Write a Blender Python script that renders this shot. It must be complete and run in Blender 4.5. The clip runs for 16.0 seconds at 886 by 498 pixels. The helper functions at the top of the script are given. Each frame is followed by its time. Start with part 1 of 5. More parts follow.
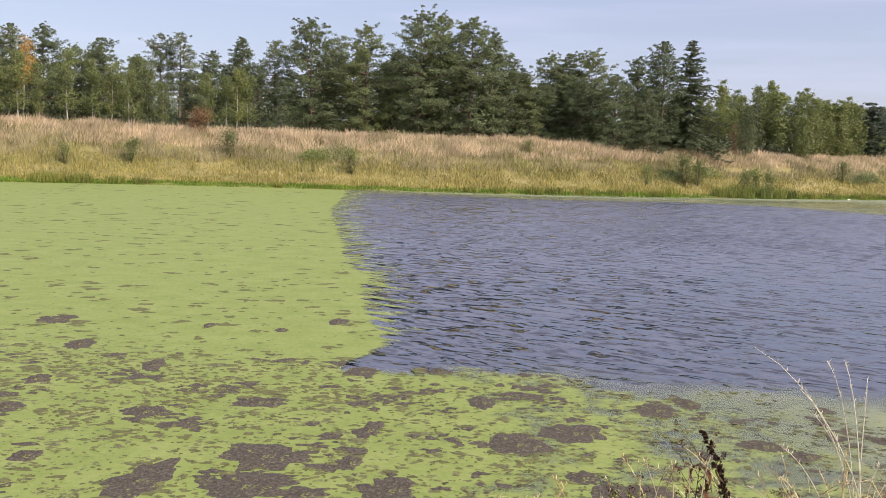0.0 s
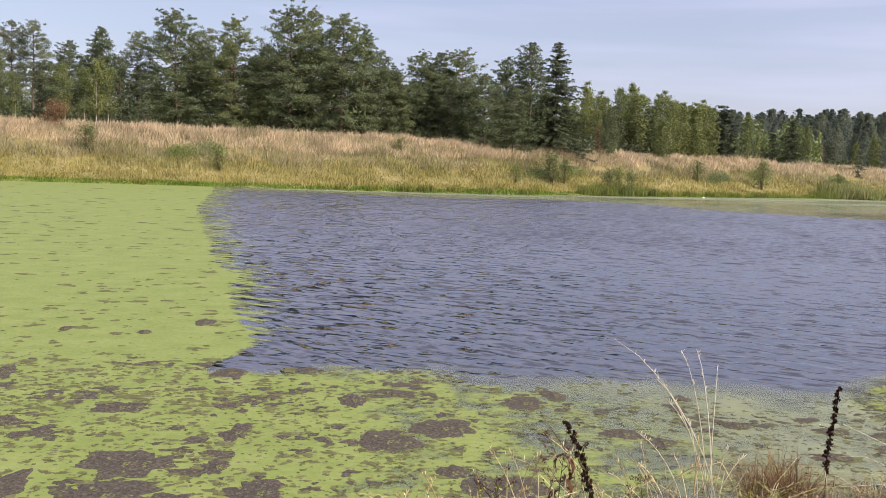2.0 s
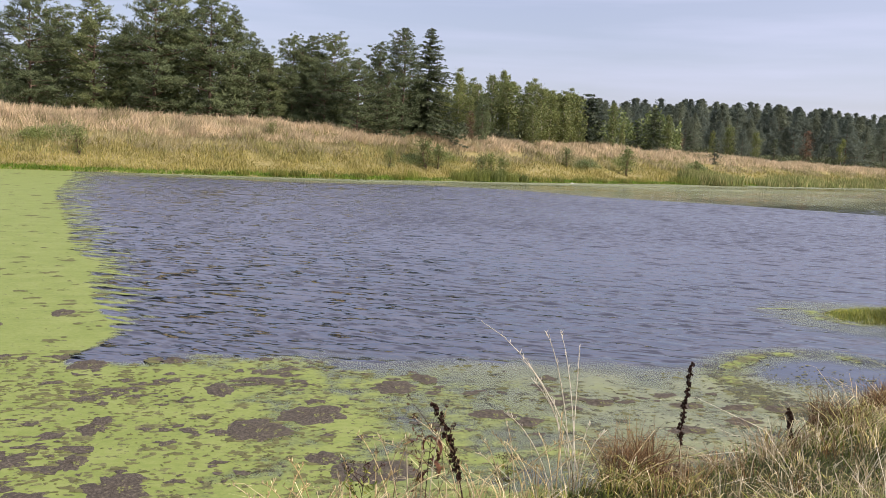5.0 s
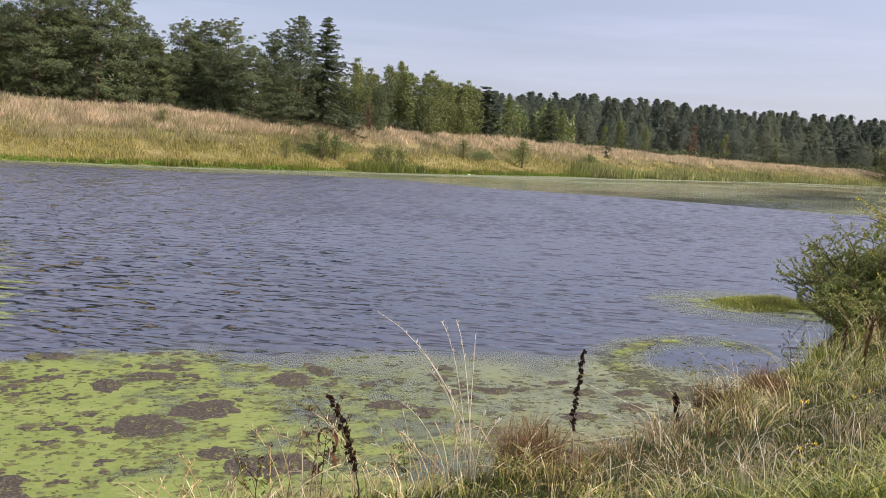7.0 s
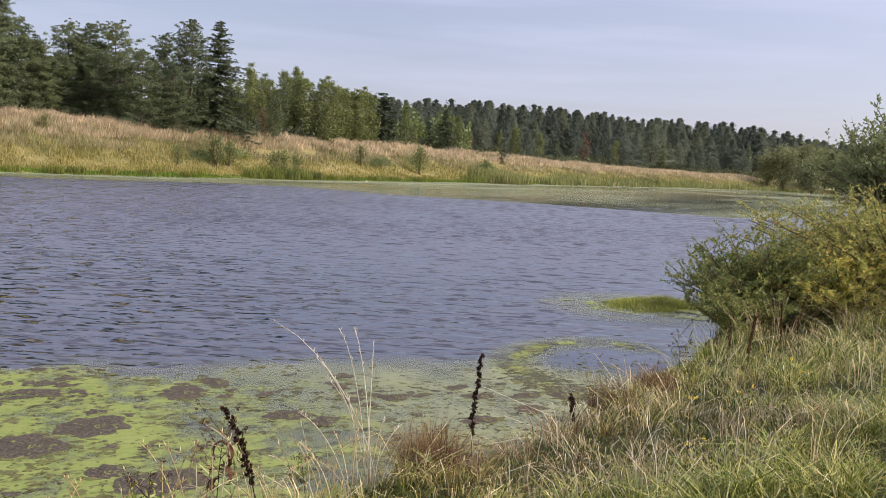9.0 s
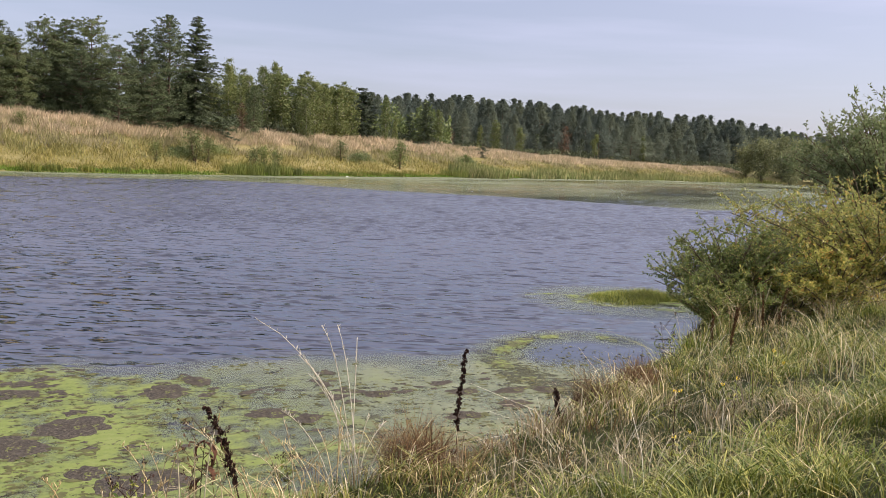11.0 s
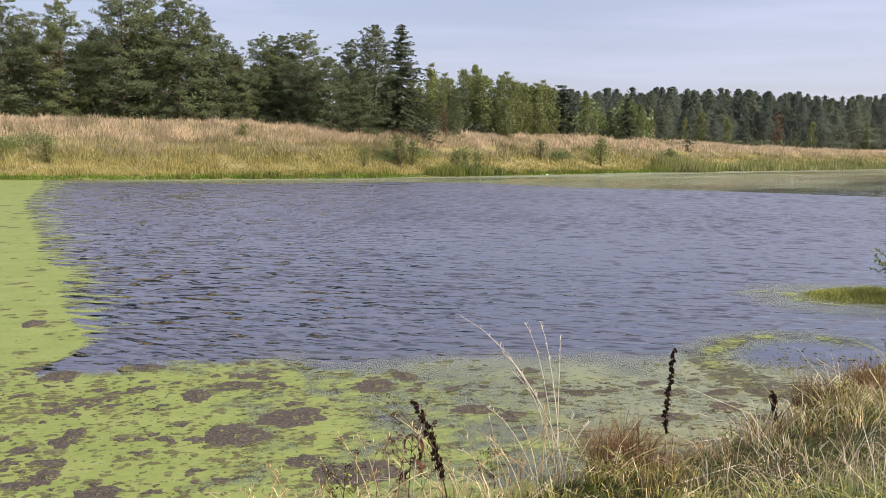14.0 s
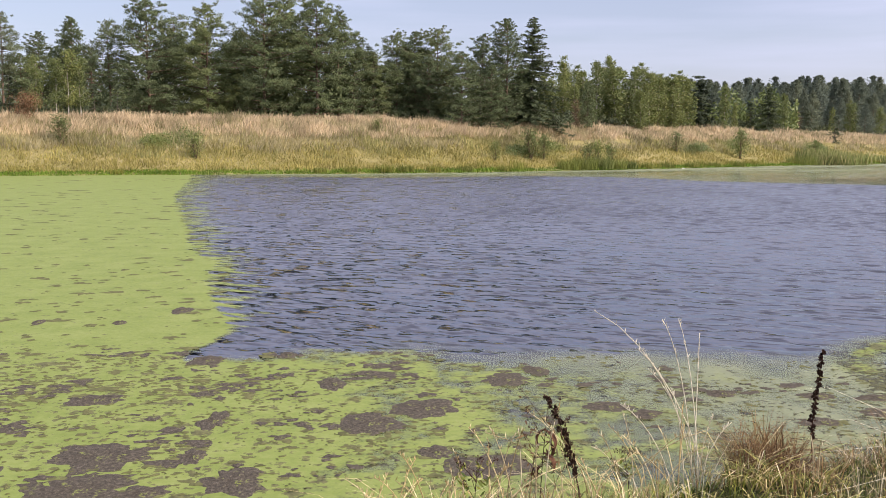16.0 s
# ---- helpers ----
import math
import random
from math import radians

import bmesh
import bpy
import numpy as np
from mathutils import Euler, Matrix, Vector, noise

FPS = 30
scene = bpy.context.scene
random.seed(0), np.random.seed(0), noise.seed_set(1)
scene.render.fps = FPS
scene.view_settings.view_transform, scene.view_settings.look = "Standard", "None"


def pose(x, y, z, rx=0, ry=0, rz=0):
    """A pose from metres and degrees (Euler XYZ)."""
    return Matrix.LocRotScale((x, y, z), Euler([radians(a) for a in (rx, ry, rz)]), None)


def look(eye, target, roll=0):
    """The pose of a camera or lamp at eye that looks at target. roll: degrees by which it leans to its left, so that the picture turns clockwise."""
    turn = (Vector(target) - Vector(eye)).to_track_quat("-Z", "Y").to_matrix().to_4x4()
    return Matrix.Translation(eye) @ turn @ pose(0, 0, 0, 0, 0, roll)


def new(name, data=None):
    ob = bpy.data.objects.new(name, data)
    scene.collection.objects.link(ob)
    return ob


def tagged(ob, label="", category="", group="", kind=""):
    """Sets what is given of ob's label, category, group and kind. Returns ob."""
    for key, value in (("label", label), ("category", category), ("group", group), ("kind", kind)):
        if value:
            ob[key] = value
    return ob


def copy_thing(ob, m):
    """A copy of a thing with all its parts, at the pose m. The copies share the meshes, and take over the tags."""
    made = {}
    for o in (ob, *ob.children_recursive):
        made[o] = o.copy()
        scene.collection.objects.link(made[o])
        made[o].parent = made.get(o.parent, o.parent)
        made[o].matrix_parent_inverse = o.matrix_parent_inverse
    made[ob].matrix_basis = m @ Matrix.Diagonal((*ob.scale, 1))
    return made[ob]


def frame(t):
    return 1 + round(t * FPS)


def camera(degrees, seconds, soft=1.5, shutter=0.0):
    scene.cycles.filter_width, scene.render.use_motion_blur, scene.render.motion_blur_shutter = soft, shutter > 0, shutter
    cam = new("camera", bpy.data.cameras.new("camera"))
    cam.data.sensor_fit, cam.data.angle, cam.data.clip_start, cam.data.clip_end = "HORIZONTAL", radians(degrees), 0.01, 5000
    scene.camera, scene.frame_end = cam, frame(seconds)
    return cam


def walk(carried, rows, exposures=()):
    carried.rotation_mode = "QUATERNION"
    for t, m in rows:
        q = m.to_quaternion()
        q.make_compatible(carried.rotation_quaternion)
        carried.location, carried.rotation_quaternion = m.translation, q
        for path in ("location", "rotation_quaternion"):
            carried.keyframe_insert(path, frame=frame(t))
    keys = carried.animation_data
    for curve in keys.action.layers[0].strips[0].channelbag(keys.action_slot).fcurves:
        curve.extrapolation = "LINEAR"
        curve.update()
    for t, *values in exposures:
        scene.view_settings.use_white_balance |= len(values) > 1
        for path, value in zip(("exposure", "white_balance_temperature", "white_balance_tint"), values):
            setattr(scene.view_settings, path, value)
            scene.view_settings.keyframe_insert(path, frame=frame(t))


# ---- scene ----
cam = camera(52.7, 16.0, soft=0.6)

PATH = [
    (0, (-0.049, -0.42, 2.77), (-0.04, 1.57, 2.574), 2.0),
    (0.5, (-0.033, -0.416, 2.77), (0.055, 1.572, 2.574), 2.0),
    (1, (-0.031, -0.406, 2.765), (0.127, 1.578, 2.568), 2.0),
    (1.5, (-0.023, -0.413, 2.769), (0.201, 1.565, 2.574), 2.3),
    (2, (-0.015, -0.416, 2.769), (0.277, 1.553, 2.578), 2.4),
    (2.5, (-0.009, -0.416, 2.771), (0.34, 1.544, 2.577), 2.4),
    (3, (-0.005, -0.416, 2.767), (0.391, 1.535, 2.568), 2.5),
    (3.5, (0.008, -0.408, 2.768), (0.45, 1.532, 2.568), 2.6),
    (4, (0.026, -0.412, 2.762), (0.504, 1.519, 2.561), 2.6),
    (6.5, (0.055, -0.414, 2.755), (0.781, 1.436, 2.532), 3.3),
    (7, (0.064, -0.394, 2.749), (0.844, 1.435, 2.531), 3.4),
    (7.5, (0.068, -0.407, 2.758), (0.896, 1.401, 2.55), 3.4),
    (8, (0.068, -0.408, 2.759), (0.944, 1.377, 2.55), 3.3),
    (8.5, (0.084, -0.389, 2.751), (1.017, 1.368, 2.549), 3.3),
    (9, (0.083, -0.381, 2.746), (1.066, 1.35, 2.555), 3.3),
    (9.2, (0.083, -0.376, 2.746), (1.084, 1.345, 2.556), 3.30),
    (9.7, (0.087, -0.362, 2.746), (1.123, 1.338, 2.553), 3.21),
    (10.25, (0.091, -0.347, 2.745), (1.141, 1.343, 2.549), 3.08),
    (10.8, (0.095, -0.333, 2.744), (1.129, 1.368, 2.545), 2.91),
    (11.3, (0.099, -0.319, 2.744), (1.088, 1.408, 2.541), 2.75),
    (11.5, (0.099, -0.314, 2.744), (1.062, 1.427, 2.539), 2.6),
    (12, (0.109, -0.305, 2.738), (1.001, 1.473, 2.529), 2.1),
    (12.5, (0.107, -0.293, 2.734), (0.925, 1.52, 2.521), 1.9),
    (13, (0.099, -0.306, 2.741), (0.846, 1.537, 2.524), 1.5),
    (13.5, (0.104, -0.293, 2.734), (0.784, 1.576, 2.518), 1.2),
    (14, (0.109, -0.282, 2.726), (0.721, 1.61, 2.508), 0.8),
    (14.5, (0.106, -0.281, 2.731), (0.65, 1.631, 2.511), 0.7),
    (15, (0.106, -0.253, 2.729), (0.566, 1.68, 2.504), 0.5),
    (15.5, (0.097, -0.258, 2.722), (0.488, 1.69, 2.493), 0.4),
    (16, (0.088, -0.249, 2.716), (0.418, 1.709, 2.482), 0.4),
]
walk(cam, [(t, look(eye, target, roll)) for t, eye, target, roll in PATH], [(0.0, 0.35, 6850, 20), (4.0, 0.34, 6850, 20), (6.5, 0.26, 6850, 20), (9.0, 0.22, 6850, 20), (12.0, 0.24, 6850, 20), (16.0, 0.38, 6850, 20)])

# ---- daylight ----
SUN_AZ, SUN_EL = 128.0, 37.0      # degrees clockwise from +y, and above the horizon
sd = Vector((math.sin(radians(SUN_AZ)) * math.cos(radians(SUN_EL)),
             math.cos(radians(SUN_AZ)) * math.cos(radians(SUN_EL)), math.sin(radians(SUN_EL))))
sun_data = bpy.data.lights.new("sun", "SUN")
sun_data.energy, sun_data.angle, sun_data.color = 4.8, radians(0.6), (1.0, 0.93, 0.82)
sun = new("sun", sun_data)
sun.matrix_world = look((0, 0, 60), Vector((0, 0, 60)) - sd)

world = bpy.data.worlds.new("sky")
scene.world = world
world.use_nodes = True
wn, wl = world.node_tree.nodes, world.node_tree.links
wn.clear()
w_out, w_bg = wn.new("ShaderNodeOutputWorld"), wn.new("ShaderNodeBackground")
w_sky = wn.new("ShaderNodeTexSky")
w_sky.sky_type, w_sky.sun_disc = "NISHITA", False
w_sky.sun_elevation, w_sky.sun_rotation = radians(SUN_EL), radians(SUN_AZ)
w_sky.air_density, w_sky.dust_density, w_sky.ozone_density = 1.0, 1.6, 2.2
w_bg.inputs["Strength"].default_value = 0.105
# thin streaks of high cloud
w_co, w_map, w_noise, w_ramp, w_mix = (wn.new(k) for k in (
    "ShaderNodeTexCoord", "ShaderNodeMapping", "ShaderNodeTexNoise", "ShaderNodeValToRGB", "ShaderNodeMix"))
w_mix.data_type = "RGBA"
w_map.inputs["Scale"].default_value = (2.2, 2.2, 26.0)
w_noise.inputs["Scale"].default_value, w_noise.inputs["Detail"].default_value = 1.3, 5.0
w_ramp.color_ramp.elements[0].position, w_ramp.color_ramp.elements[1].position = 0.44, 0.82
w_ramp.color_ramp.elements[0].color, w_ramp.color_ramp.elements[1].color = (0.34, 0.34, 0.34, 1), (0.62, 0.62, 0.62, 1)
w_mix.inputs["B"].default_value = (5.7, 6.35, 8.5, 1)
wl.new(w_co.outputs["Generated"], w_map.inputs["Vector"])
wl.new(w_map.outputs["Vector"], w_noise.inputs["Vector"])
wl.new(w_noise.outputs["Fac"], w_ramp.inputs["Fac"])
wl.new(w_ramp.outputs["Color"], w_mix.inputs["Factor"])
wl.new(w_sky.outputs["Color"], w_mix.inputs["A"])
# extra brightness added higher up, mostly out of view, to lift the water's reflections
w_sep, w_up, w_veil = wn.new("ShaderNodeSeparateXYZ"), wn.new("ShaderNodeMapRange"), wn.new("ShaderNodeMix")
w_up.interpolation_type, w_veil.data_type = "SMOOTHSTEP", "RGBA"
w_up.inputs["From Min"].default_value, w_up.inputs["From Max"].default_value = 0.17, 0.58
w_up.inputs["To Max"].default_value = 0.65
w_veil.inputs["B"].default_value = (12.4, 13.4, 16.4, 1)
wl.new(w_co.outputs["Generated"], w_sep.inputs["Vector"])
wl.new(w_sep.outputs["Z"], w_up.inputs["Value"])
wl.new(w_up.outputs["Result"], w_veil.inputs["Factor"])
wl.new(w_mix.outputs["Result"], w_veil.inputs["A"])
w_dot, w_near, w_haze = wn.new("ShaderNodeVectorMath"), wn.new("ShaderNodeMapRange"), wn.new("ShaderNodeMix")
w_dot.operation, w_haze.data_type = "DOT_PRODUCT", "RGBA"
w_dot.inputs[1].default_value = sd
w_near.inputs["From Min"].default_value, w_near.inputs["From Max"].default_value, w_near.inputs["To Max"].default_value = -0.10, 0.95, 0.16
w_haze.inputs["B"].default_value = (13.5, 14.0, 16.4, 1)
wl.new(w_co.outputs["Generated"], w_dot.inputs[0])
wl.new(w_dot.outputs["Value"], w_near.inputs["Value"])
wl.new(w_near.outputs["Result"], w_haze.inputs["Factor"])
wl.new(w_veil.outputs["Result"], w_haze.inputs["A"])
wl.new(w_haze.outputs["Result"], w_bg.inputs["Color"])
wl.new(w_bg.outputs["Background"], w_out.inputs["Surface"])


# ---- materials ----
def nodes_of(name):
    m = bpy.data.materials.new(name)
    m.use_nodes = True
    return m, m.node_tree.nodes, m.node_tree.links, m.node_tree.nodes["Principled BSDF"]


def ramp(nd, stops):
    r = nd.new("ShaderNodeValToRGB")
    e = r.color_ramp.elements
    e[0].position, e[0].color = stops[0][0], (*stops[0][1], 1)
    e[1].position, e[1].color = stops[-1][0], (*stops[-1][1], 1)
    for p, c in stops[1:-1]:
        k = e.new(p)
        k.color = (*c, 1)
    return r


def noise_node(nd, lk, scale, detail=4.0, rough=0.55, stretch=(1, 1, 1), coord="Object"):
    co, mp, n = nd.new("ShaderNodeTexCoord"), nd.new("ShaderNodeMapping"), nd.new("ShaderNodeTexNoise")
    mp.inputs["Scale"].default_value = stretch
    n.inputs["Scale"].default_value, n.inputs["Detail"].default_value = scale, detail
    n.inputs["Roughness"].default_value = rough
    lk.new(co.outputs[coord], mp.inputs["Vector"])
    lk.new(mp.outputs["Vector"], n.inputs["Vector"])
    return n


def math_node(nd, lk, op, a, b, clamp=False):
    n = nd.new("ShaderNodeMath")
    n.operation, n.use_clamp = op, clamp
    for i, v in enumerate((a, b)):
        if isinstance(v, (int, float)):
            n.inputs[i].default_value = v
        else:
            lk.new(v, n.inputs[i])
    return n.outputs[0]


def mix_col(nd, lk, fac, a, b, blend="MIX"):
    n = nd.new("ShaderNodeMix")
    n.data_type, n.blend_type = "RGBA", blend
    for key, v in (("Factor", fac), ("A", a), ("B", b)):
        if isinstance(v, (int, float)):
            n.inputs[key].default_value = v
        elif isinstance(v, tuple):
            n.inputs[key].default_value = (*v, 1)
        else:
            lk.new(v, n.inputs[key])
    return n.outputs["Result"]


def leaf_material(name, stops, translucent=0.3, rough=0.6, patch=0.25, patch_scale=0.3, gloss=0.25):
    """Foliage or grass: a colour for each leaf or blade, shifted in larger patches, with light passing through."""
    m, nd, lk, bsdf = nodes_of(name)
    geo = nd.new("ShaderNodeNewGeometry")
    r = ramp(nd, stops)
    lk.new(geo.outputs["Random Per Island"], r.inputs["Fac"])
    n = noise_node(nd, lk, patch_scale, 3.0)
    k = ramp(nd, [(0.3, (1 - patch,) * 3), (0.7, (1 + patch * 0.6,) * 3)])
    lk.new(n.outputs["Fac"], k.inputs["Fac"])
    col = mix_col(nd, lk, 1.0, r.outputs["Color"], k.outputs["Color"], "MULTIPLY")
    info, tone = nd.new("ShaderNodeObjectInfo"), ramp(nd, [(0.0, (0.78, 0.80, 0.84)), (0.5, (1.0, 1.0, 1.0)), (1.0, (1.22, 1.16, 1.02))])
    lk.new(info.outputs["Random"], tone.inputs["Fac"])
    col = mix_col(nd, lk, 1.0, col, tone.outputs["Color"], "MULTIPLY")
    lk.new(col, bsdf.inputs["Base Color"])
    bsdf.inputs["Roughness"].default_value = rough
    bsdf.inputs["Specular IOR Level"].default_value = gloss
    if translucent:
        tr, mx = nd.new("ShaderNodeBsdfTranslucent"), nd.new("ShaderNodeMixShader")
        lk.new(col, tr.inputs["Color"])
        mx.inputs["Fac"].default_value = translucent
        lk.new(bsdf.outputs["BSDF"], mx.inputs[1])
        lk.new(tr.outputs["BSDF"], mx.inputs[2])
        lk.new(mx.outputs["Shader"], nd["Material Output"].inputs["Surface"])
    return m


def plain_material(name, a, b, scale=6.0, rough=0.85, stretch=(1, 1, 1), bump=0.4):
    """Bark, mud and the like: two colours in grain, with fine relief."""
    m, nd, lk, bsdf = nodes_of(name)
    n = noise_node(nd, lk, scale, 6.0, 0.65, stretch)
    r = ramp(nd, [(0.3, a), (0.7, b)])
    lk.new(n.outputs["Fac"], r.inputs["Fac"])
    lk.new(r.outputs["Color"], bsdf.inputs["Base Color"])
    bsdf.inputs["Roughness"].default_value = rough
    bsdf.inputs["Specular IOR Level"].default_value = 0.12 if rough > 0.75 else 0.4
    bp = nd.new("ShaderNodeBump")
    bp.inputs["Strength"].default_value = bump
    lk.new(n.outputs["Fac"], bp.inputs["Height"])
    lk.new(bp.outputs["Normal"], bsdf.inputs["Normal"])
    return m


M_PINE = leaf_material("pine_needles", [(0.0, (0.088, 0.120, 0.058)), (0.5, (0.126, 0.160, 0.074)), (1.0, (0.170, 0.200, 0.098))], 0.28, 0.6, 0.35, 0.25, 0.12)
M_PINE_LIGHT = leaf_material("pale_pine_needles", [(0.0, (0.10, 0.13, 0.07)), (1.0, (0.18, 0.205, 0.115))], 0.25, 0.55, 0.3, 0.25, 0.12)
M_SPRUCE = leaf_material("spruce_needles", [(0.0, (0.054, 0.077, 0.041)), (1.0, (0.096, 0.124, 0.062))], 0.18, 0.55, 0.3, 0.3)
M_BIRCH = leaf_material("birch_leaves", [(0.0, (0.118, 0.155, 0.056)), (0.6, (0.162, 0.196, 0.072)), (1.0, (0.225, 0.235, 0.092))], 0.38, 0.6, 0.25, 0.3, 0.12)
M_ORANGE = leaf_material("autumn_leaves", [(0.0, (0.20, 0.12, 0.03)), (1.0, (0.42, 0.26, 0.05))], 0.3, 0.5, 0.2, 0.5)
M_RUST = leaf_material("rust_leaves", [(0.0, (0.10, 0.055, 0.030)), (1.0, (0.22, 0.125, 0.07))], 0.25, 0.6, 0.2, 0.6)
M_SHRUB = leaf_material("shrub_leaves", [(0.0, (0.085, 0.125, 0.035)), (1.0, (0.20, 0.235, 0.08))], 0.35, 0.5, 0.25, 0.5)
M_WILLOW = leaf_material("willow_leaves", [(0.0, (0.22, 0.26, 0.06)), (0.5, (0.40, 0.42, 0.115)), (0.85, (0.56, 0.51, 0.15)), (0.95, (0.64, 0.46, 0.11)), (1.0, (0.52, 0.26, 0.10))], 0.48, 0.5, 0.35, 0.6, 0.3)
M_WILLOW_DARK = leaf_material("grey_willow_leaves", [(0.0, (0.13, 0.175, 0.065)), (1.0, (0.28, 0.32, 0.14))], 0.48, 0.5, 0.35, 0.4)
# paler and bluer than M_PINE: distance haze put into the needle colour
M_FAR_HAZE = leaf_material("hazed_pine_needles", [(0.0, (0.150, 0.185, 0.142)), (1.0, (0.172, 0.205, 0.155))], 0.5, 0.9, 0.3, 0.08, 0.03)
M_PLUME = leaf_material("reedgrass_plumes", [(0.0, (0.45, 0.365, 0.245)), (0.6, (0.52, 0.425, 0.29)), (1.0, (0.59, 0.49, 0.345))], 0.35, 0.8, 0.36, 0.5, 0.1)
M_STRAW = leaf_material("straw_grass", [(0.0, (0.33, 0.29, 0.145)), (0.5, (0.40, 0.35, 0.19)), (1.0, (0.47, 0.405, 0.24))], 0.3, 0.8, 0.4, 0.22, 0.1)
M_OLIVE = leaf_material("olive_grass", [(0.0, (0.175, 0.185, 0.065)), (0.5, (0.265, 0.255, 0.095)), (1.0, (0.37, 0.335, 0.15))], 0.3, 0.7, 0.35, 0.3, 0.15)
M_YELLOW = leaf_material("yellowing_grass", [(0.0, (0.23, 0.215, 0.06)), (0.6, (0.33, 0.29, 0.09)), (1.0, (0.43, 0.36, 0.14))], 0.3, 0.7, 0.3, 0.3, 0.15)
M_SEDGE = leaf_material("green_sedge", [(0.0, (0.10, 0.135, 0.026)), (0.7, (0.19, 0.205, 0.045)), (1.0, (0.33, 0.285, 0.09))], 0.35, 0.6, 0.25, 0.3, 0.2)
M_EDGE = leaf_material("wet_green_grass", [(0.0, (0.095, 0.130, 0.030)), (1.0, (0.19, 0.215, 0.062))], 0.35, 0.6, 0.3, 0.3, 0.2)
M_MEADOW = leaf_material("bank_grass", [(0.0, (0.066, 0.100, 0.016)), (0.45, (0.175, 0.205, 0.034)), (0.72, (0.35, 0.325, 0.085)), (0.88, (0.48, 0.405, 0.19)), (1.0, (0.66, 0.56, 0.36))], 0.16, 0.5, 0.4, 1.1, 0.35)
M_DRY = leaf_material("dry_grass", [(0.0, (0.19, 0.14, 0.065)), (0.6, (0.40, 0.325, 0.18)), (1.0, (0.66, 0.58, 0.40))], 0.14, 0.6, 0.25, 1.0, 0.2)
M_LUSH = leaf_material("lush_grass", [(0.0, (0.070, 0.115, 0.016)), (0.6, (0.225, 0.262, 0.038)), (1.0, (0.48, 0.445, 0.11))], 0.22, 0.45, 0.45, 1.0, 0.4)
# green darkened to stand in for the shade between the brighter tufts
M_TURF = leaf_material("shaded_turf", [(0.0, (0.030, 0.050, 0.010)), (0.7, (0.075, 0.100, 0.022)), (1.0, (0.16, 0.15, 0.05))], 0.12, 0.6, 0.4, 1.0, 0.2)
M_RUSH = leaf_material("brown_rush", [(0.0, (0.070, 0.036, 0.018)), (0.6, (0.160, 0.090, 0.038)), (1.0, (0.30, 0.20, 0.09))], 0.2, 0.6, 0.25, 2.0, 0.2)
M_DOCK = plain_material("dead_dock", (0.018, 0.010, 0.008), (0.062, 0.032, 0.022), 60.0, 0.9)
M_WITHERED = plain_material("withered_leaf", (0.035, 0.018, 0.012), (0.13, 0.060, 0.034), 45.0, 0.8)
M_BARK = plain_material("pine_bark", (0.07, 0.052, 0.040), (0.17, 0.120, 0.085), 3.0, 0.9, (1, 1, 0.3))
M_GREYBARK = plain_material("grey_bark", (0.07, 0.06, 0.05), (0.20, 0.18, 0.15), 4.0, 0.9, (1, 1, 0.3))
M_BIRCHBARK = plain_material("birch_bark", (0.16, 0.145, 0.12), (0.52, 0.49, 0.43), 5.0, 0.7, (1, 1, 2.5))
M_TWIG = plain_material("willow_twigs", (0.06, 0.045, 0.025), (0.16, 0.12, 0.07), 12.0, 0.8)
M_FLOWER = plain_material("yellow_petals", (0.75, 0.52, 0.02), (0.85, 0.62, 0.04), 30.0, 0.6)
M_WHITE = plain_material("white_plastic", (0.70, 0.70, 0.68), (0.82, 0.82, 0.80), 20.0, 0.5)
M_UNDER = leaf_material("shaded_undergrowth", [(0.0, (0.060, 0.080, 0.045)), (1.0, (0.120, 0.140, 0.075))], 0.2, 0.6, 0.35, 0.1, 0.1)
M_REED = leaf_material("reeds", [(0.0, (0.11, 0.145, 0.05)), (0.6, (0.19, 0.22, 0.085)), (1.0, (0.34, 0.31, 0.16))], 0.3, 0.7, 0.35, 0.12, 0.15)
M_STALK = leaf_material("bleached_stalks", [(0.0, (0.60, 0.53, 0.38)), (1.0, (0.78, 0.72, 0.58))], 0.3, 0.6, 0.1, 1.0, 0.2)
M_OLIVELEAF = leaf_material("olive_leaves", [(0.0, (0.15, 0.175, 0.07)), (1.0, (0.27, 0.28, 0.13))], 0.4, 0.6, 0.3, 0.2, 0.2)
# greener leaves, also darkened to carry the shade on the bush's left side
M_WILLOW_SHADE = leaf_material("shaded_green_willow", [(0.0, (0.12, 0.17, 0.045)), (0.7, (0.25, 0.30, 0.085)), (1.0, (0.40, 0.38, 0.11))], 0.45, 0.5, 0.35, 0.6, 0.3)
M_LIP = leaf_material("lush_shore_grass", [(0.0, (0.075, 0.145, 0.014)), (1.0, (0.17, 0.26, 0.03))], 0.3, 0.5, 0.4, 0.5, 0.2)
M_FLECK = plain_material("rotting_weed", (0.050, 0.052, 0.022), (0.125, 0.125, 0.050), 9.0, 0.9, (1, 1, 1), 0.5)


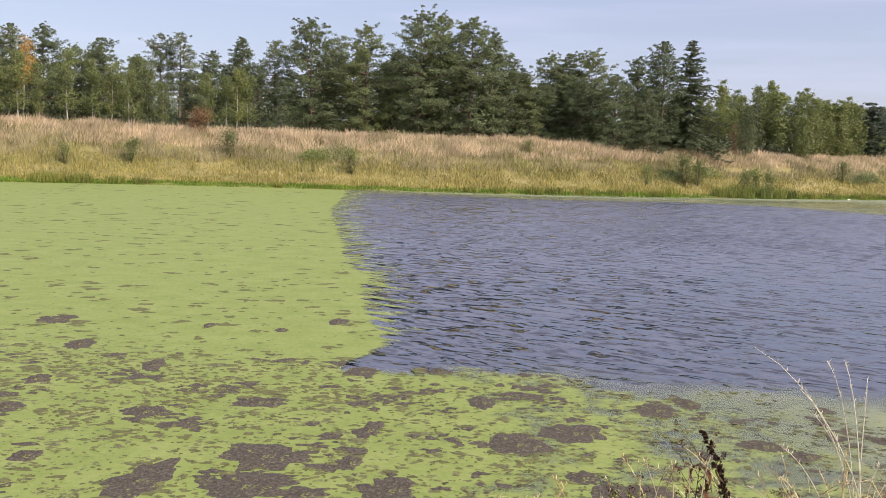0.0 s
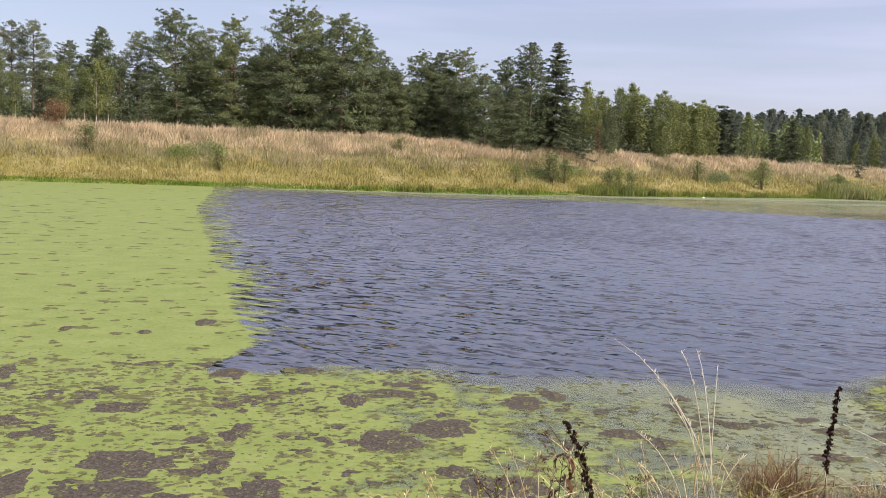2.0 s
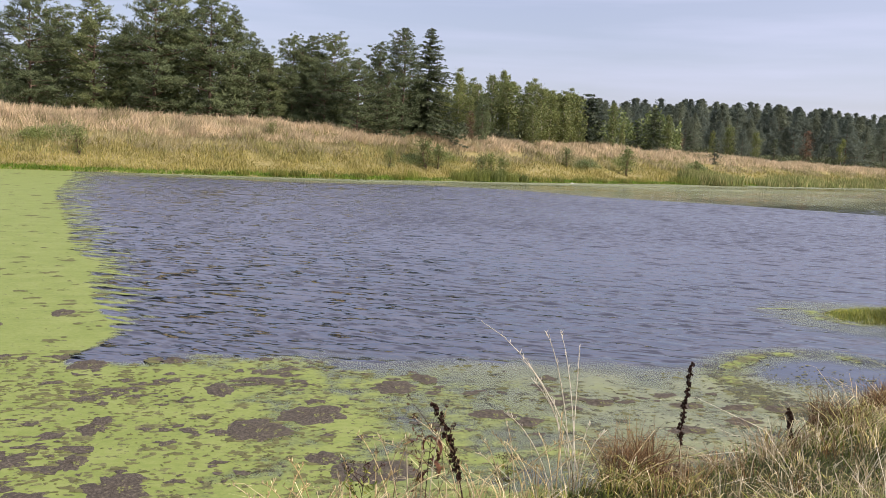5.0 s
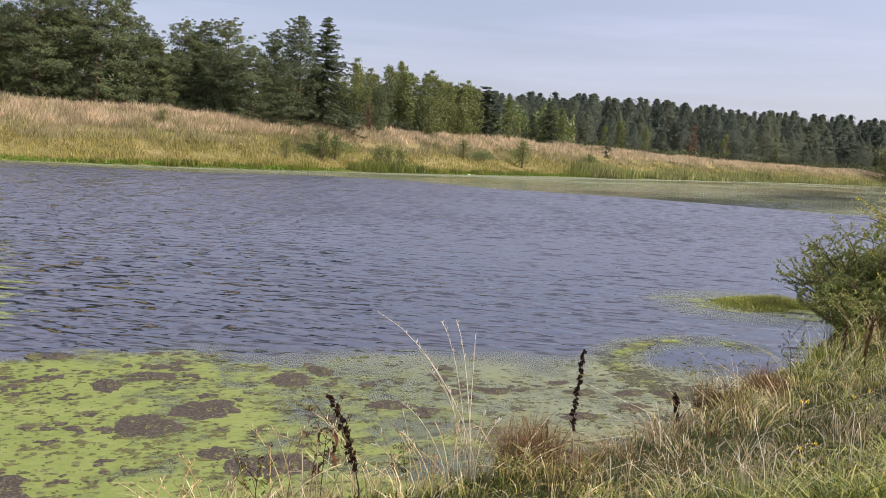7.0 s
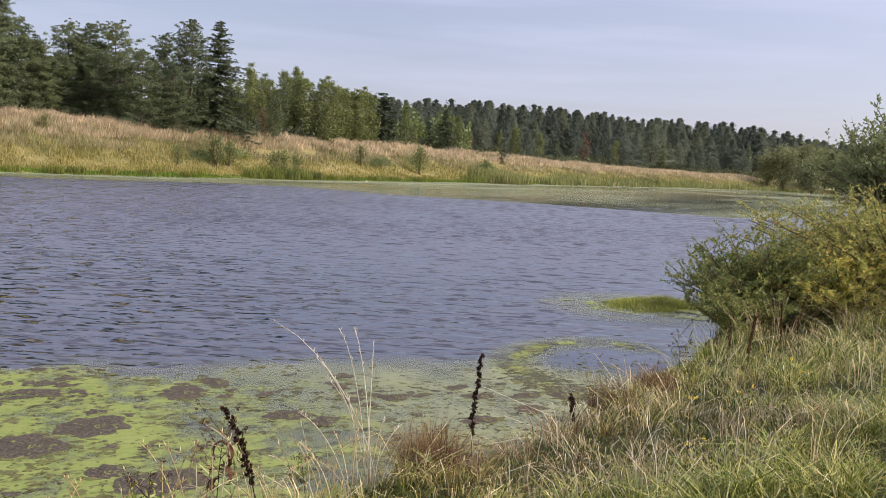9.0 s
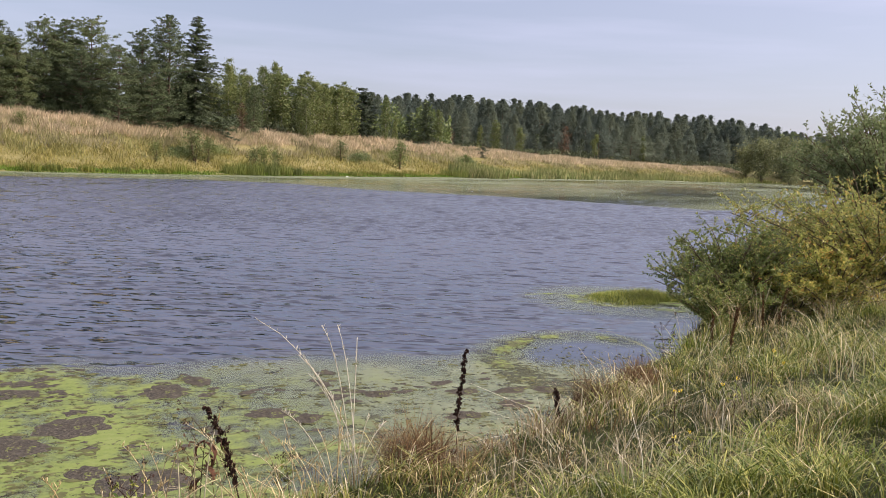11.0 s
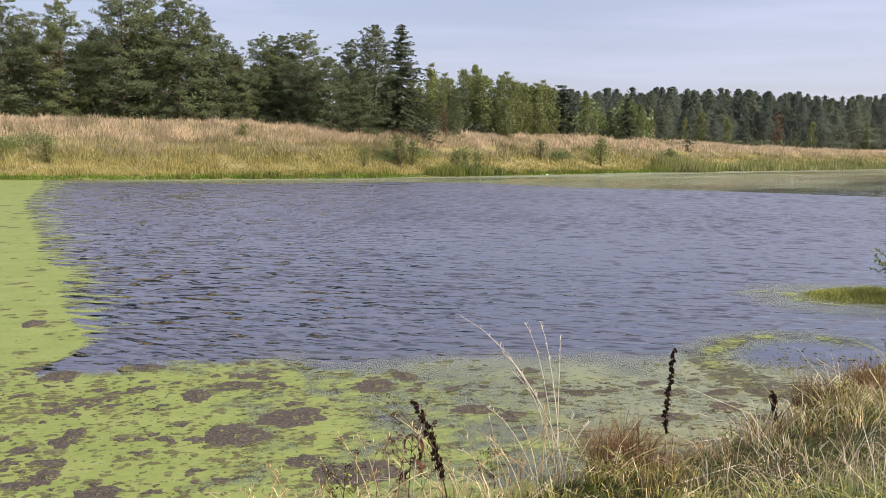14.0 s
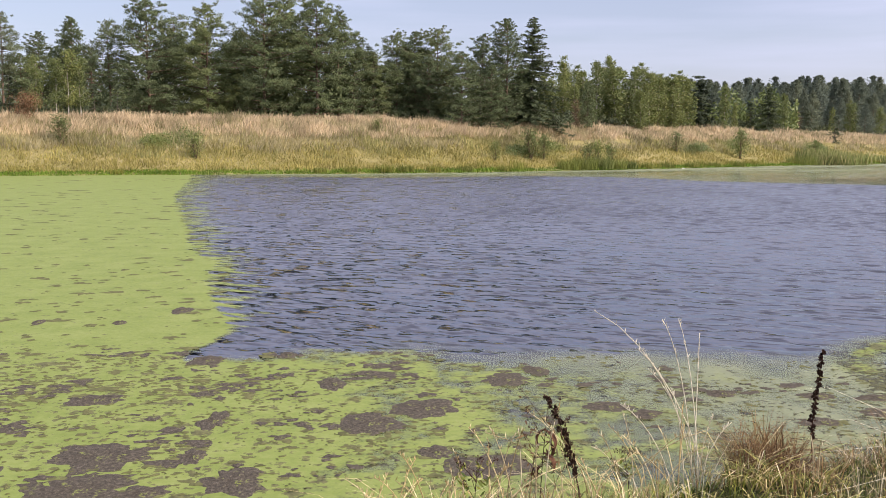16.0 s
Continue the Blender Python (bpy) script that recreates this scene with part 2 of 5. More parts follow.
def mat_material():
    """Brown rotting algae, lumpy, with scraps of green duckweed caught on it."""
    m, nd, lk, bsdf = nodes_of("rotting_algae")
    a, b = noise_node(nd, lk, 30.0, 6.0, 0.7), noise_node(nd, lk, 7.0, 5.0, 0.65)
    r = ramp(nd, [(0.3, (0.030, 0.027, 0.020)), (0.55, (0.078, 0.066, 0.050)), (0.75, (0.16, 0.14, 0.105))])
    lk.new(a.outputs["Fac"], r.inputs["Fac"])
    k = ramp(nd, [(0.60, (0, 0, 0)), (0.66, (1, 1, 1))])
    lk.new(math_node(nd, lk, "ADD", math_node(nd, lk, "MULTIPLY", b.outputs["Fac"], 0.6), math_node(nd, lk, "MULTIPLY", a.outputs["Fac"], 0.45)), k.inputs["Fac"])
    lk.new(mix_col(nd, lk, k.outputs["Color"], r.outputs["Color"], (0.17, 0.20, 0.05)), bsdf.inputs["Base Color"])
    bsdf.inputs["Roughness"].default_value = 0.9
    bsdf.inputs["Specular IOR Level"].default_value = 0.12
    bp = nd.new("ShaderNodeBump")
    bp.inputs["Strength"].default_value, bp.inputs["Distance"].default_value = 0.8, 0.03
    lk.new(a.outputs["Fac"], bp.inputs["Height"])
    lk.new(bp.outputs["Normal"], bsdf.inputs["Normal"])
    return m


M_MAT = mat_material()


def ground_material():
    m, nd, lk, bsdf = nodes_of("grassy_ground")
    a, b = noise_node(nd, lk, 0.12, 5.0), noise_node(nd, lk, 3.0, 6.0, 0.7)
    ra = ramp(nd, [(0.3, (0.17, 0.16, 0.06)), (0.5, (0.25, 0.215, 0.095)), (0.72, (0.32, 0.27, 0.14))])
    rb = ramp(nd, [(0.25, (0.45, 0.5, 0.4)), (0.75, (1.15, 1.1, 1.05))])
    lk.new(a.outputs["Fac"], ra.inputs["Fac"])
    lk.new(b.outputs["Fac"], rb.inputs["Fac"])
    soil = nd.new("ShaderNodeAttribute")
    soil.attribute_name = "soil"
    straw = mix_col(nd, lk, soil.outputs["Fac"], ra.outputs["Color"], (0.040, 0.044, 0.016))
    lk.new(mix_col(nd, lk, 1.0, straw, rb.outputs["Color"], "MULTIPLY"), bsdf.inputs["Base Color"])
    bsdf.inputs["Roughness"].default_value = 0.95
    bsdf.inputs["Specular IOR Level"].default_value = 0.1
    bp = nd.new("ShaderNodeBump")
    bp.inputs["Strength"].default_value, bp.inputs["Distance"].default_value = 0.8, 0.1
    lk.new(b.outputs["Fac"], bp.inputs["Height"])
    lk.new(bp.outputs["Normal"], bsdf.inputs["Normal"])
    return m


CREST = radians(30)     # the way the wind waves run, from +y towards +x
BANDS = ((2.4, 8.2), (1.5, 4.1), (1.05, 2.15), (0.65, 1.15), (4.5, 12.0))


def crest_noise(nd, lk, along, across, detail=2.0, rough=0.5):
    """Noise drawn out along the wave crests; along and across: its waves in a metre."""
    co, mix = nd.new("ShaderNodeTexCoord"), nd.new("ShaderNodeCombineXYZ")
    for k, way in ((0, (math.cos(CREST) * along, -math.sin(CREST) * along, 0)), (1, (math.sin(CREST) * across, math.cos(CREST) * across, 0))):
        d = nd.new("ShaderNodeVectorMath")
        d.operation = "DOT_PRODUCT"
        d.inputs[1].default_value = way
        lk.new(co.outputs["Object"], d.inputs[0])
        lk.new(d.outputs["Value"], mix.inputs[k])
    n = nd.new("ShaderNodeTexNoise")
    n.noise_dimensions = "2D"
    n.inputs["Scale"].default_value, n.inputs["Detail"].default_value, n.inputs["Roughness"].default_value = 1.0, detail, rough
    lk.new(mix.outputs["Vector"], n.inputs["Vector"])
    return n


def water_material():
    """Dark pond water under small wind ripples, whose crests run across the pond."""
    m, nd, lk, bsdf = nodes_of("pond_water")
    bsdf.inputs["Base Color"].default_value = (0.010, 0.013, 0.027, 1)
    bsdf.inputs["Roughness"].default_value = 0.03
    bsdf.inputs["IOR"].default_value = 1.75
    calm, far = nd.new("ShaderNodeAttribute"), nd.new("ShaderNodeAttribute")
    calm.attribute_name, far.attribute_name = "ripple", "far"
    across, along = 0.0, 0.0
    # ripple bands weighted by distance from the camera's place, longer farther out
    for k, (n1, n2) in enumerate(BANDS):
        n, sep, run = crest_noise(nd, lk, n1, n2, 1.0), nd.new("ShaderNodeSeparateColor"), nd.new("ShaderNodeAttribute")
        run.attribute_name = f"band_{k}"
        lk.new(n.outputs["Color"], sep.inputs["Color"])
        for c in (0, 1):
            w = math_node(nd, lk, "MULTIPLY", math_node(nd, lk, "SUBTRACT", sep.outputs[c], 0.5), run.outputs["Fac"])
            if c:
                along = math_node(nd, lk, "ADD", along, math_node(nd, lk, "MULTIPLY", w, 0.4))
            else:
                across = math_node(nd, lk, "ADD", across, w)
    # the faces turned to the camera's bank are set steeper, more so with distance
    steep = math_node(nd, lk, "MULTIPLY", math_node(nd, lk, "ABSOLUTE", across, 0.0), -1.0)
    facing = math_node(nd, lk, "ADD", 0.51, math_node(nd, lk, "MULTIPLY", far.outputs["Fac"], 0.49))
    across = math_node(nd, lk, "ADD", across, math_node(nd, lk, "MULTIPLY", facing, math_node(nd, lk, "SUBTRACT", steep, across)))
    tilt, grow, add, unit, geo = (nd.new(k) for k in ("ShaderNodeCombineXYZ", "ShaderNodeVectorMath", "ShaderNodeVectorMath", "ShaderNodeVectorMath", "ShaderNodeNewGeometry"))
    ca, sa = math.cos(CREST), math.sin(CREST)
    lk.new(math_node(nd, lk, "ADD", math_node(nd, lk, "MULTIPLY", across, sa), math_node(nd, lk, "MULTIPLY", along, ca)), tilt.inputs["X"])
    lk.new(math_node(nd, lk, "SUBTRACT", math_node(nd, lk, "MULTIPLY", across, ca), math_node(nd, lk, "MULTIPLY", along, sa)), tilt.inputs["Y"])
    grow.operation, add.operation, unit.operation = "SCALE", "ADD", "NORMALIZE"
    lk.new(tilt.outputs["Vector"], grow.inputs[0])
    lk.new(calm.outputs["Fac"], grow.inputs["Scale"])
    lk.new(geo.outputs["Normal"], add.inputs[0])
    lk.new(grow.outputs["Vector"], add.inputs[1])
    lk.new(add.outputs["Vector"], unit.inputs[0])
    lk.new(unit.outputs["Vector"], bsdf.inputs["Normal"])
    return m


def weed_material():
    """Duckweed: each point's cover decides, with ragged noise, where the green film lies and where it is torn."""
    m, nd, lk, bsdf = nodes_of("duckweed")
    at1, at2 = nd.new("ShaderNodeAttribute"), nd.new("ShaderNodeAttribute")
    at1.attribute_name, at2.attribute_name = "cover", "mud"
    fine = noise_node(nd, lk, 11.0, 6.0, 0.7)
    mid = noise_node(nd, lk, 1.6, 7.0, 0.62, (0.9, 1.1, 1))
    big = noise_node(nd, lk, 0.25, 3.0)
    # green, warmer and paler in patches, speckled
    g = ramp(nd, [(0.3, (0.104, 0.140, 0.030)), (0.5, (0.146, 0.184, 0.046)), (0.7, (0.196, 0.222, 0.074))])
    lk.new(math_node(nd, lk, "ADD", math_node(nd, lk, "MULTIPLY", mid.outputs["Fac"], 0.5),
                     math_node(nd, lk, "MULTIPLY", fine.outputs["Fac"], 0.5)), g.inputs["Fac"])
    # dark rotting flecks, long across the pond, large and small
    fl = noise_node(nd, lk, 3.4, 8.0, 0.66, (0.85, 1.1, 1))
    fs = noise_node(nd, lk, 9.5, 6.0, 0.62, (0.85, 1.1, 1))
    k1 = math_node(nd, lk, "ADD", fl.outputs["Fac"], math_node(nd, lk, "MULTIPLY", at2.outputs["Fac"], 0.24))
    k2 = math_node(nd, lk, "ADD", fs.outputs["Fac"], math_node(nd, lk, "MULTIPLY", at2.outputs["Fac"], 0.22))
    fr = ramp(nd, [(0.70, (0, 0, 0)), (0.712, (1, 1, 1))])
    lk.new(math_node(nd, lk, "MAXIMUM", k1, k2), fr.inputs["Fac"])
    mudc = ramp(nd, [(0.35, (0.042, 0.042, 0.018)), (0.65, (0.125, 0.125, 0.05))])
    lk.new(fine.outputs["Fac"], mudc.inputs["Fac"])
    solid = mix_col(nd, lk, fr.outputs["Color"], g.outputs["Color"], mudc.outputs["Color"])
    at3 = nd.new("ShaderNodeAttribute")
    at3.attribute_name = "thin"
    # the thin film is paler and greyer than the closed cover
    pale = ramp(nd, [(0.3, (0.165, 0.190, 0.102)), (0.7, (0.258, 0.282, 0.166))])
    lk.new(mid.outputs["Fac"], pale.inputs["Fac"])
    filmc = mix_col(nd, lk, fr.outputs["Color"], pale.outputs["Color"], mudc.outputs["Color"])
    bsdf.inputs["Roughness"].default_value = 0.7
    bsdf.inputs["Specular IOR Level"].default_value = 0.12
    bp = nd.new("ShaderNodeBump")
    bp.inputs["Strength"].default_value, bp.inputs["Distance"].default_value = 0.2, 0.01
    lk.new(fine.outputs["Fac"], bp.inputs["Height"])
    lk.new(bp.outputs["Normal"], bsdf.inputs["Normal"])
    # cover: 1 closed, 0 none
    rag = math_node(nd, lk, "ADD", math_node(nd, lk, "MULTIPLY", math_node(nd, lk, "SUBTRACT", mid.outputs["Fac"], 0.5), 1.2),
                    math_node(nd, lk, "MULTIPLY", math_node(nd, lk, "SUBTRACT", fine.outputs["Fac"], 0.5), 0.4))
    c = math_node(nd, lk, "ADD", at1.outputs["Fac"], math_node(nd, lk, "MULTIPLY", rag, 0.9))
    # along the carpet's edge the waves draw the film out into streaks
    at4 = nd.new("ShaderNodeAttribute")
    at4.attribute_name = "fringe"
    streak = crest_noise(nd, lk, 0.7, 3.6, 4.0, 0.6)
    c = math_node(nd, lk, "ADD", c, math_node(nd, lk, "MULTIPLY", math_node(nd, lk, "MULTIPLY", math_node(nd, lk, "SUBTRACT", streak.outputs["Fac"], 0.5), 1.9), at4.outputs["Fac"]))
    cr = ramp(nd, [(0.38, (0, 0, 0)), (0.72, (1, 1, 1))])
    lk.new(c, cr.inputs["Fac"])
    lk.new(mix_col(nd, lk, cr.outputs["Color"], filmc, solid), bsdf.inputs["Base Color"])
    veil = math_node(nd, lk, "MULTIPLY", at3.outputs["Fac"], math_node(nd, lk, "ADD", 0.25, math_node(nd, lk, "MULTIPLY", mid.outputs["Fac"], 1.0)), True)
    veil = math_node(nd, lk, "MULTIPLY", veil, 0.86)
    tr, mx = nd.new("ShaderNodeBsdfTransparent"), nd.new("ShaderNodeMixShader")
    lk.new(math_node(nd, lk, "MAXIMUM", cr.outputs["Color"], veil), mx.inputs["Fac"])
    lk.new(tr.outputs["BSDF"], mx.inputs[1])
    lk.new(bsdf.outputs["BSDF"], mx.inputs[2])
    lk.new(mx.outputs["Shader"], nd["Material Output"].inputs["Surface"])
    return m


M_GROUND, M_WATER, M_WEED = ground_material(), water_material(), weed_material()


# ---- mesh helpers ----
def tri_mesh(name, v, f, material, smooth=False):
    """A mesh from an array of points and an array of triangles (or quads)."""
    v, f = np.asarray(v, dtype=np.float32), np.asarray(f, dtype=np.int32)
    n, k = f.shape
    me = bpy.data.meshes.new(name)
    me.vertices.add(len(v))
    me.vertices.foreach_set("co", v.ravel())
    me.loops.add(n * k)
    me.loops.foreach_set("vertex_index", f.ravel())
    me.polygons.add(n)
    me.polygons.foreach_set("loop_start", np.arange(0, n * k, k, dtype=np.int32))
    if smooth:
        me.polygons.foreach_set("use_smooth", np.ones(n, dtype=bool))
    me.update(calc_edges=True)
    me.materials.append(material)
    return me


def part(name, me, parent=None, label=""):
    ob = new(name, me)
    if parent is not None:
        ob.parent = parent
    return tagged(ob, label)


def attribute(me, name, values):
    a = me.attributes.new(name, "FLOAT", "POINT")
    a.data.foreach_set("value", np.asarray(values, dtype=np.float32))


class Soup:
    """Gathers triangles of many blades, leaves or tubes."""

    def __init__(self):
        self.v, self.f, self.n = [], [], 0

    def add(self, v, f):
        self.v.append(np.asarray(v, dtype=np.float32).reshape(-1, 3))
        self.f.append(np.asarray(f, dtype=np.int32).reshape(-1, 3) + self.n)
        self.n += len(self.v[-1])

    def mesh(self, name, material, smooth=False):
        return tri_mesh(name, np.concatenate(self.v), np.concatenate(self.f), material, smooth)

    def tube(self, pts, radii, sides=6):
        """A tapered tube along points."""
        pts = np.asarray(pts, dtype=float)
        n = len(pts)
        d = np.gradient(pts, axis=0)
        d /= np.linalg.norm(d, axis=1)[:, None] + 1e-9
        ref = np.where(np.abs(d[:, 2:3]) > 0.9, [[1.0, 0, 0]], [[0, 0, 1.0]])
        a = np.cross(d, ref)
        a /= np.linalg.norm(a, axis=1)[:, None] + 1e-9
        b = np.cross(d, a)
        th = np.arange(sides) * 2 * math.pi / sides
        ring = a[:, None, :] * np.cos(th)[None, :, None] + b[:, None, :] * np.sin(th)[None, :, None]
        v = pts[:, None, :] + ring * np.asarray(radii, dtype=float)[:, None, None]
        i, j = np.meshgrid(np.arange(n - 1), np.arange(sides), indexing="ij")
        p, q = i * sides + j, i * sides + (j + 1) % sides
        f = np.concatenate([np.stack([p, q, q + sides], -1).reshape(-1, 3), np.stack([p, q + sides, p + sides], -1).reshape(-1, 3)])
        cap = np.array([[(n - 1) * sides, (n - 1) * sides + k, (n - 1) * sides + k + 1] for k in range(1, sides - 1)])
        self.add(v.reshape(-1, 3), np.concatenate([f, cap]))

    def spikes(self, base, way, width, rng, face=None, loose=0.5):
        """Flat tapered needles or leaves: arrays of base points and of way vectors (with length); face: where they look."""
        side = np.cross(way, rng.normal(size=way.shape) if face is None else face + loose * rng.normal(size=way.shape))
        side *= (width / (np.linalg.norm(side, axis=1) + 1e-9))[:, None]
        v = np.stack([base - side * 0.35, base + way * 0.45 + side, base + way, base + way * 0.45 - side], 1)
        k = np.arange(len(base))[:, None] * 4
        self.add(v.reshape(-1, 3), np.concatenate([k + [[0, 1, 2]], k + [[0, 2, 3]]]))

    def needles(self, base, way, width, rng, face=None, loose=0.4):
        """Plain three-cornered needle tufts."""
        side = np.cross(way, rng.normal(size=way.shape) if face is None else face + loose * rng.normal(size=way.shape))
        side *= (width / (np.linalg.norm(side, axis=1) + 1e-9))[:, None]
        v = np.stack([base - side, base + side, base + way], 1)
        self.add(v.reshape(-1, 3), np.arange(len(base) * 3).reshape(-1, 3))

    def blades(self, base, height, width, lean, rng, steps=3, droop=0.5):
        """Curved grass blades, lean: how far the tip stands off, as a part of the height."""
        n = len(base)
        az = rng.uniform(0, 2 * math.pi, n)
        out = np.stack([np.cos(az), np.sin(az), np.zeros(n)], 1)
        face = rng.uniform(0, 2 * math.pi, n)
        side = np.stack([np.cos(face), np.sin(face), np.zeros(n)], 1)
        rows = []
        for s in range(steps):
            u = s / steps
            c = base + out * (lean * height * u ** 2)[:, None]
            c[:, 2] += height * (u - droop * lean * u ** 3 * 0.6)
            w = side * (width * (1 - 0.75 * u))[:, None]
            rows += [c - w, c + w]
        tip = base + out * (lean * height)[:, None]
        tip[:, 2] += height * (1 - droop * lean * 0.6)
        v = np.stack(rows + [tip], 1)
        m = 2 * steps + 1
        k = np.arange(n)[:, None] * m
        fs = []
        for s in range(steps - 1):
            fs += [k + [[2 * s, 2 * s + 1, 2 * s + 3]], k + [[2 * s, 2 * s + 3, 2 * s + 2]]]
        fs.append(k + [[m - 3, m - 2, m - 1]])
        self.add(v.reshape(-1, 3), np.concatenate(fs))


def fractal(x, y, scale, seed=0.0, octaves=4):
    """Smooth value noise on arrays, about -1 to 1."""
    total, amp, norm = np.zeros_like(x, dtype=float), 1.0, 0.0
    for o in range(octaves):
        px, py = x * scale + seed * 17.3 + o * 31.7, y * scale - seed * 9.1 + o * 12.9
        ix, iy = np.floor(px), np.floor(py)
        fx, fy = px - ix, py - iy
        fx, fy = fx * fx * (3 - 2 * fx), fy * fy * (3 - 2 * fy)

        def h(a, b):
            s = np.sin(a * 127.1 + b * 311.7) * 43758.5453
            return (s - np.floor(s)) * 2 - 1
        total += amp * ((h(ix, iy) * (1 - fx) + h(ix + 1, iy) * fx) * (1 - fy) + (h(ix, iy + 1) * (1 - fx) + h(ix + 1, iy + 1) * fx) * fy)
        norm += amp
        amp, scale = amp * 0.5, scale * 2.03
    return total / norm * 1.4


def smooth(a, b, x):
    u = np.clip((x - a) / (b - a), 0, 1)
    return u * u * (3 - 2 * u)


# ---- the pond's outline ----
FAR = [(-75, 40), (-60, 55), (-46, 63), (-33.8, 68.3), (-22.4, 73.4), (-8.8, 76.5), (6, 79.9), (17.7, 84.2), (23.1, 87), (40, 96.5),
       (60, 109.5), (79.7, 122), (100, 134.5), (125.5, 149), (155, 165), (178.9, 176), (210, 187), (240, 196)]
NEAR = [(262, 190), (250, 172), (190, 130), (120, 83), (70, 50), (45, 35), (30, 25), (20, 17.5), (14.5, 12.4), (11.6, 10.5), (9.8, 9.0), (7.3, 7.9),
        (5.9, 6.9), (4.3, 6.2), (3.0, 5.95), (1.6, 5.7), (0.0, 5.3), (-3, 4.9), (-8, 4.4), (-16, 3.6), (-30, 3), (-50, 6), (-70, 16)]
FAR_A, NEAR_A = np.array(FAR, dtype=float), np.array(NEAR, dtype=float)
RING = np.concatenate([FAR_A, NEAR_A])


def segment_distance(x, y, a, b):
    d = b - a
    u = np.clip(((x - a[0]) * d[0] + (y - a[1]) * d[1]) / (d @ d), 0, 1)
    return np.hypot(x - a[0] - u * d[0], y - a[1] - u * d[1])


def line_distance(x, y, pts):
    best = np.full(np.shape(x), 1e9)
    for a, b in zip(pts[:-1], pts[1:]):
        best = np.minimum(best, segment_distance(x, y, a, b))
    return best


def inside(x, y, ring):
    odd = np.zeros(np.shape(x), dtype=bool)
    for a, b in zip(ring, np.roll(ring, -1, axis=0)):
        c = (a[1] > y) != (b[1] > y)
        odd ^= c & (x < (b[0] - a[0]) * (y - a[1]) / (b[1] - a[1] + 1e-12) + a[0])
    return odd


def shore(x, y):
    """Distances from the far and the near shore, and whether the point is pond."""
    return line_distance(x, y, FAR_A), line_distance(x, y, NEAR_A), inside(x, y, RING)


def height(x, y):
    x, y = np.asarray(x, dtype=float), np.asarray(y, dtype=float)
    df, dn, pond = shore(x, y)
    far_w = df < dn
    s = np.minimum(df, dn)
    crest = 4.70 - 1.0 * smooth(40, 200, x) + 0.25 * fractal(x, y, 0.05, 3, 3)
    zf = 0.12 * smooth(0, 0.5, s) + 0.45 * smooth(0.5, 4.5, s) + (crest - 0.57) * smooth(3.2, 15.5, s) ** 0.9
    zf += 0.26 * fractal(x, y, 0.25, 5, 3) * smooth(2, 6, s) + 1.2 * smooth(60, 400, s)
    zn = 0.26 * smooth(0, 0.45, s) + 0.86 * smooth(0.3, 5.4, s) + 0.05 * fractal(x, y, 0.8, 7, 3) * smooth(0.2, 1, s) + 1.2 * smooth(10, 60, s)
    z = np.where(far_w, zf, zn)
    return np.where(pond, -0.9 * smooth(0, 3, s) - 0.02, z)


def ground_sheet():
    xs = np.concatenate([[-3500, -1800, -900, -500, -320, -220, -170, -140], np.arange(-120, -10, 2.5), np.arange(-10, 20, 0.3),
                         np.arange(20, 300, 3.0), [310, 330, 360, 400, 460, 560, 760, 1200, 2200, 3500]])
    ys = np.concatenate([[-3500, -1800, -900, -400, -200, -100, -60], np.arange(-40, -4, 2.0), np.arange(-4, 17, 0.3), np.arange(17, 66, 2.5),
                         np.arange(66, 225, 1.3), [230, 240, 260, 290, 340, 420, 560, 800, 1300, 2200, 3500]])
    x, y = np.meshgrid(xs, ys)
    v = np.stack([x, y, height(x, y)], -1).reshape(-1, 3)
    w = len(xs)
    i, j = np.meshgrid(np.arange(len(ys) - 1), np.arange(w - 1), indexing="ij")
    p = (i * w + j).ravel()
    me = tri_mesh("ground", v, np.stack([p, p + 1, p + w + 1, p + w], 1), M_GROUND, True)
    attribute(me, "soil", ((line_distance(x, y, FAR_A) > line_distance(x, y, NEAR_A)) & (np.hypot(x, y) < 60)).astype(float).ravel())
    ob = new("ground", me)
    return tagged(ob, "grassy banks and pond bed of earth", "ground", kind="structure")


ground = ground_sheet()


# ---- water and what floats on it ----
# the edge of the closed duckweed carpet, from the far shore towards the near bank
CARPET = np.array([(-8.0, 77.5), (-7.0, 66.7), (-5.6, 46), (-4.3, 37), (-3.35, 30.7), (-2.4, 23.2), (-1.55, 20.4), (-1.55, 17.5), (-1.3, 16.3),
                   (-1.05, 14.4), (-0.75, 13.0), (-0.95, 12.1), (-1.35, 11.2)])
RAFT = np.array([(-1.35, 11.2), (-0.6, 11.4), (0.2, 11.65), (1.0, 11.6), (1.7, 11.5), (2.4, 10.9), (3.7, 10.65), (5.0, 10.3), (5.8, 10.05), (6.7, 9.75),
                 (7.4, 9.4), (8.2, 8.9), (9.0, 8.4)])


FILM = np.array([(-4.0, 77.2), (6.0, 70.0), (20, 75.0), (28, 72.5), (31.5, 64.1), (39.6, 58.5), (44.9, 51.7), (50, 45.5), (70, 52), (140, 98), (255, 180), (235, 193), (178.9, 176),
                 (125.5, 149), (79.7, 122), (40, 96.5), (17.7, 84.2), (6, 79.9)])


POOL = np.array([(9.75, 10.3), (9.5, 10.72), (8.95, 10.86), (8.25, 10.75), (7.55, 10.35), (7.12, 9.85), (6.98, 9.2), (6.9, 8.65), (6.95, 8.1)])


def far_film(x, y):
    """1 in the calm weedy reach along the opposite shore."""
    d = line_distance(x, y, np.concatenate([FILM, FILM[:1]]))
    return smooth(-2.0, 3.0, np.where(inside(x, y, FILM), d, -d))


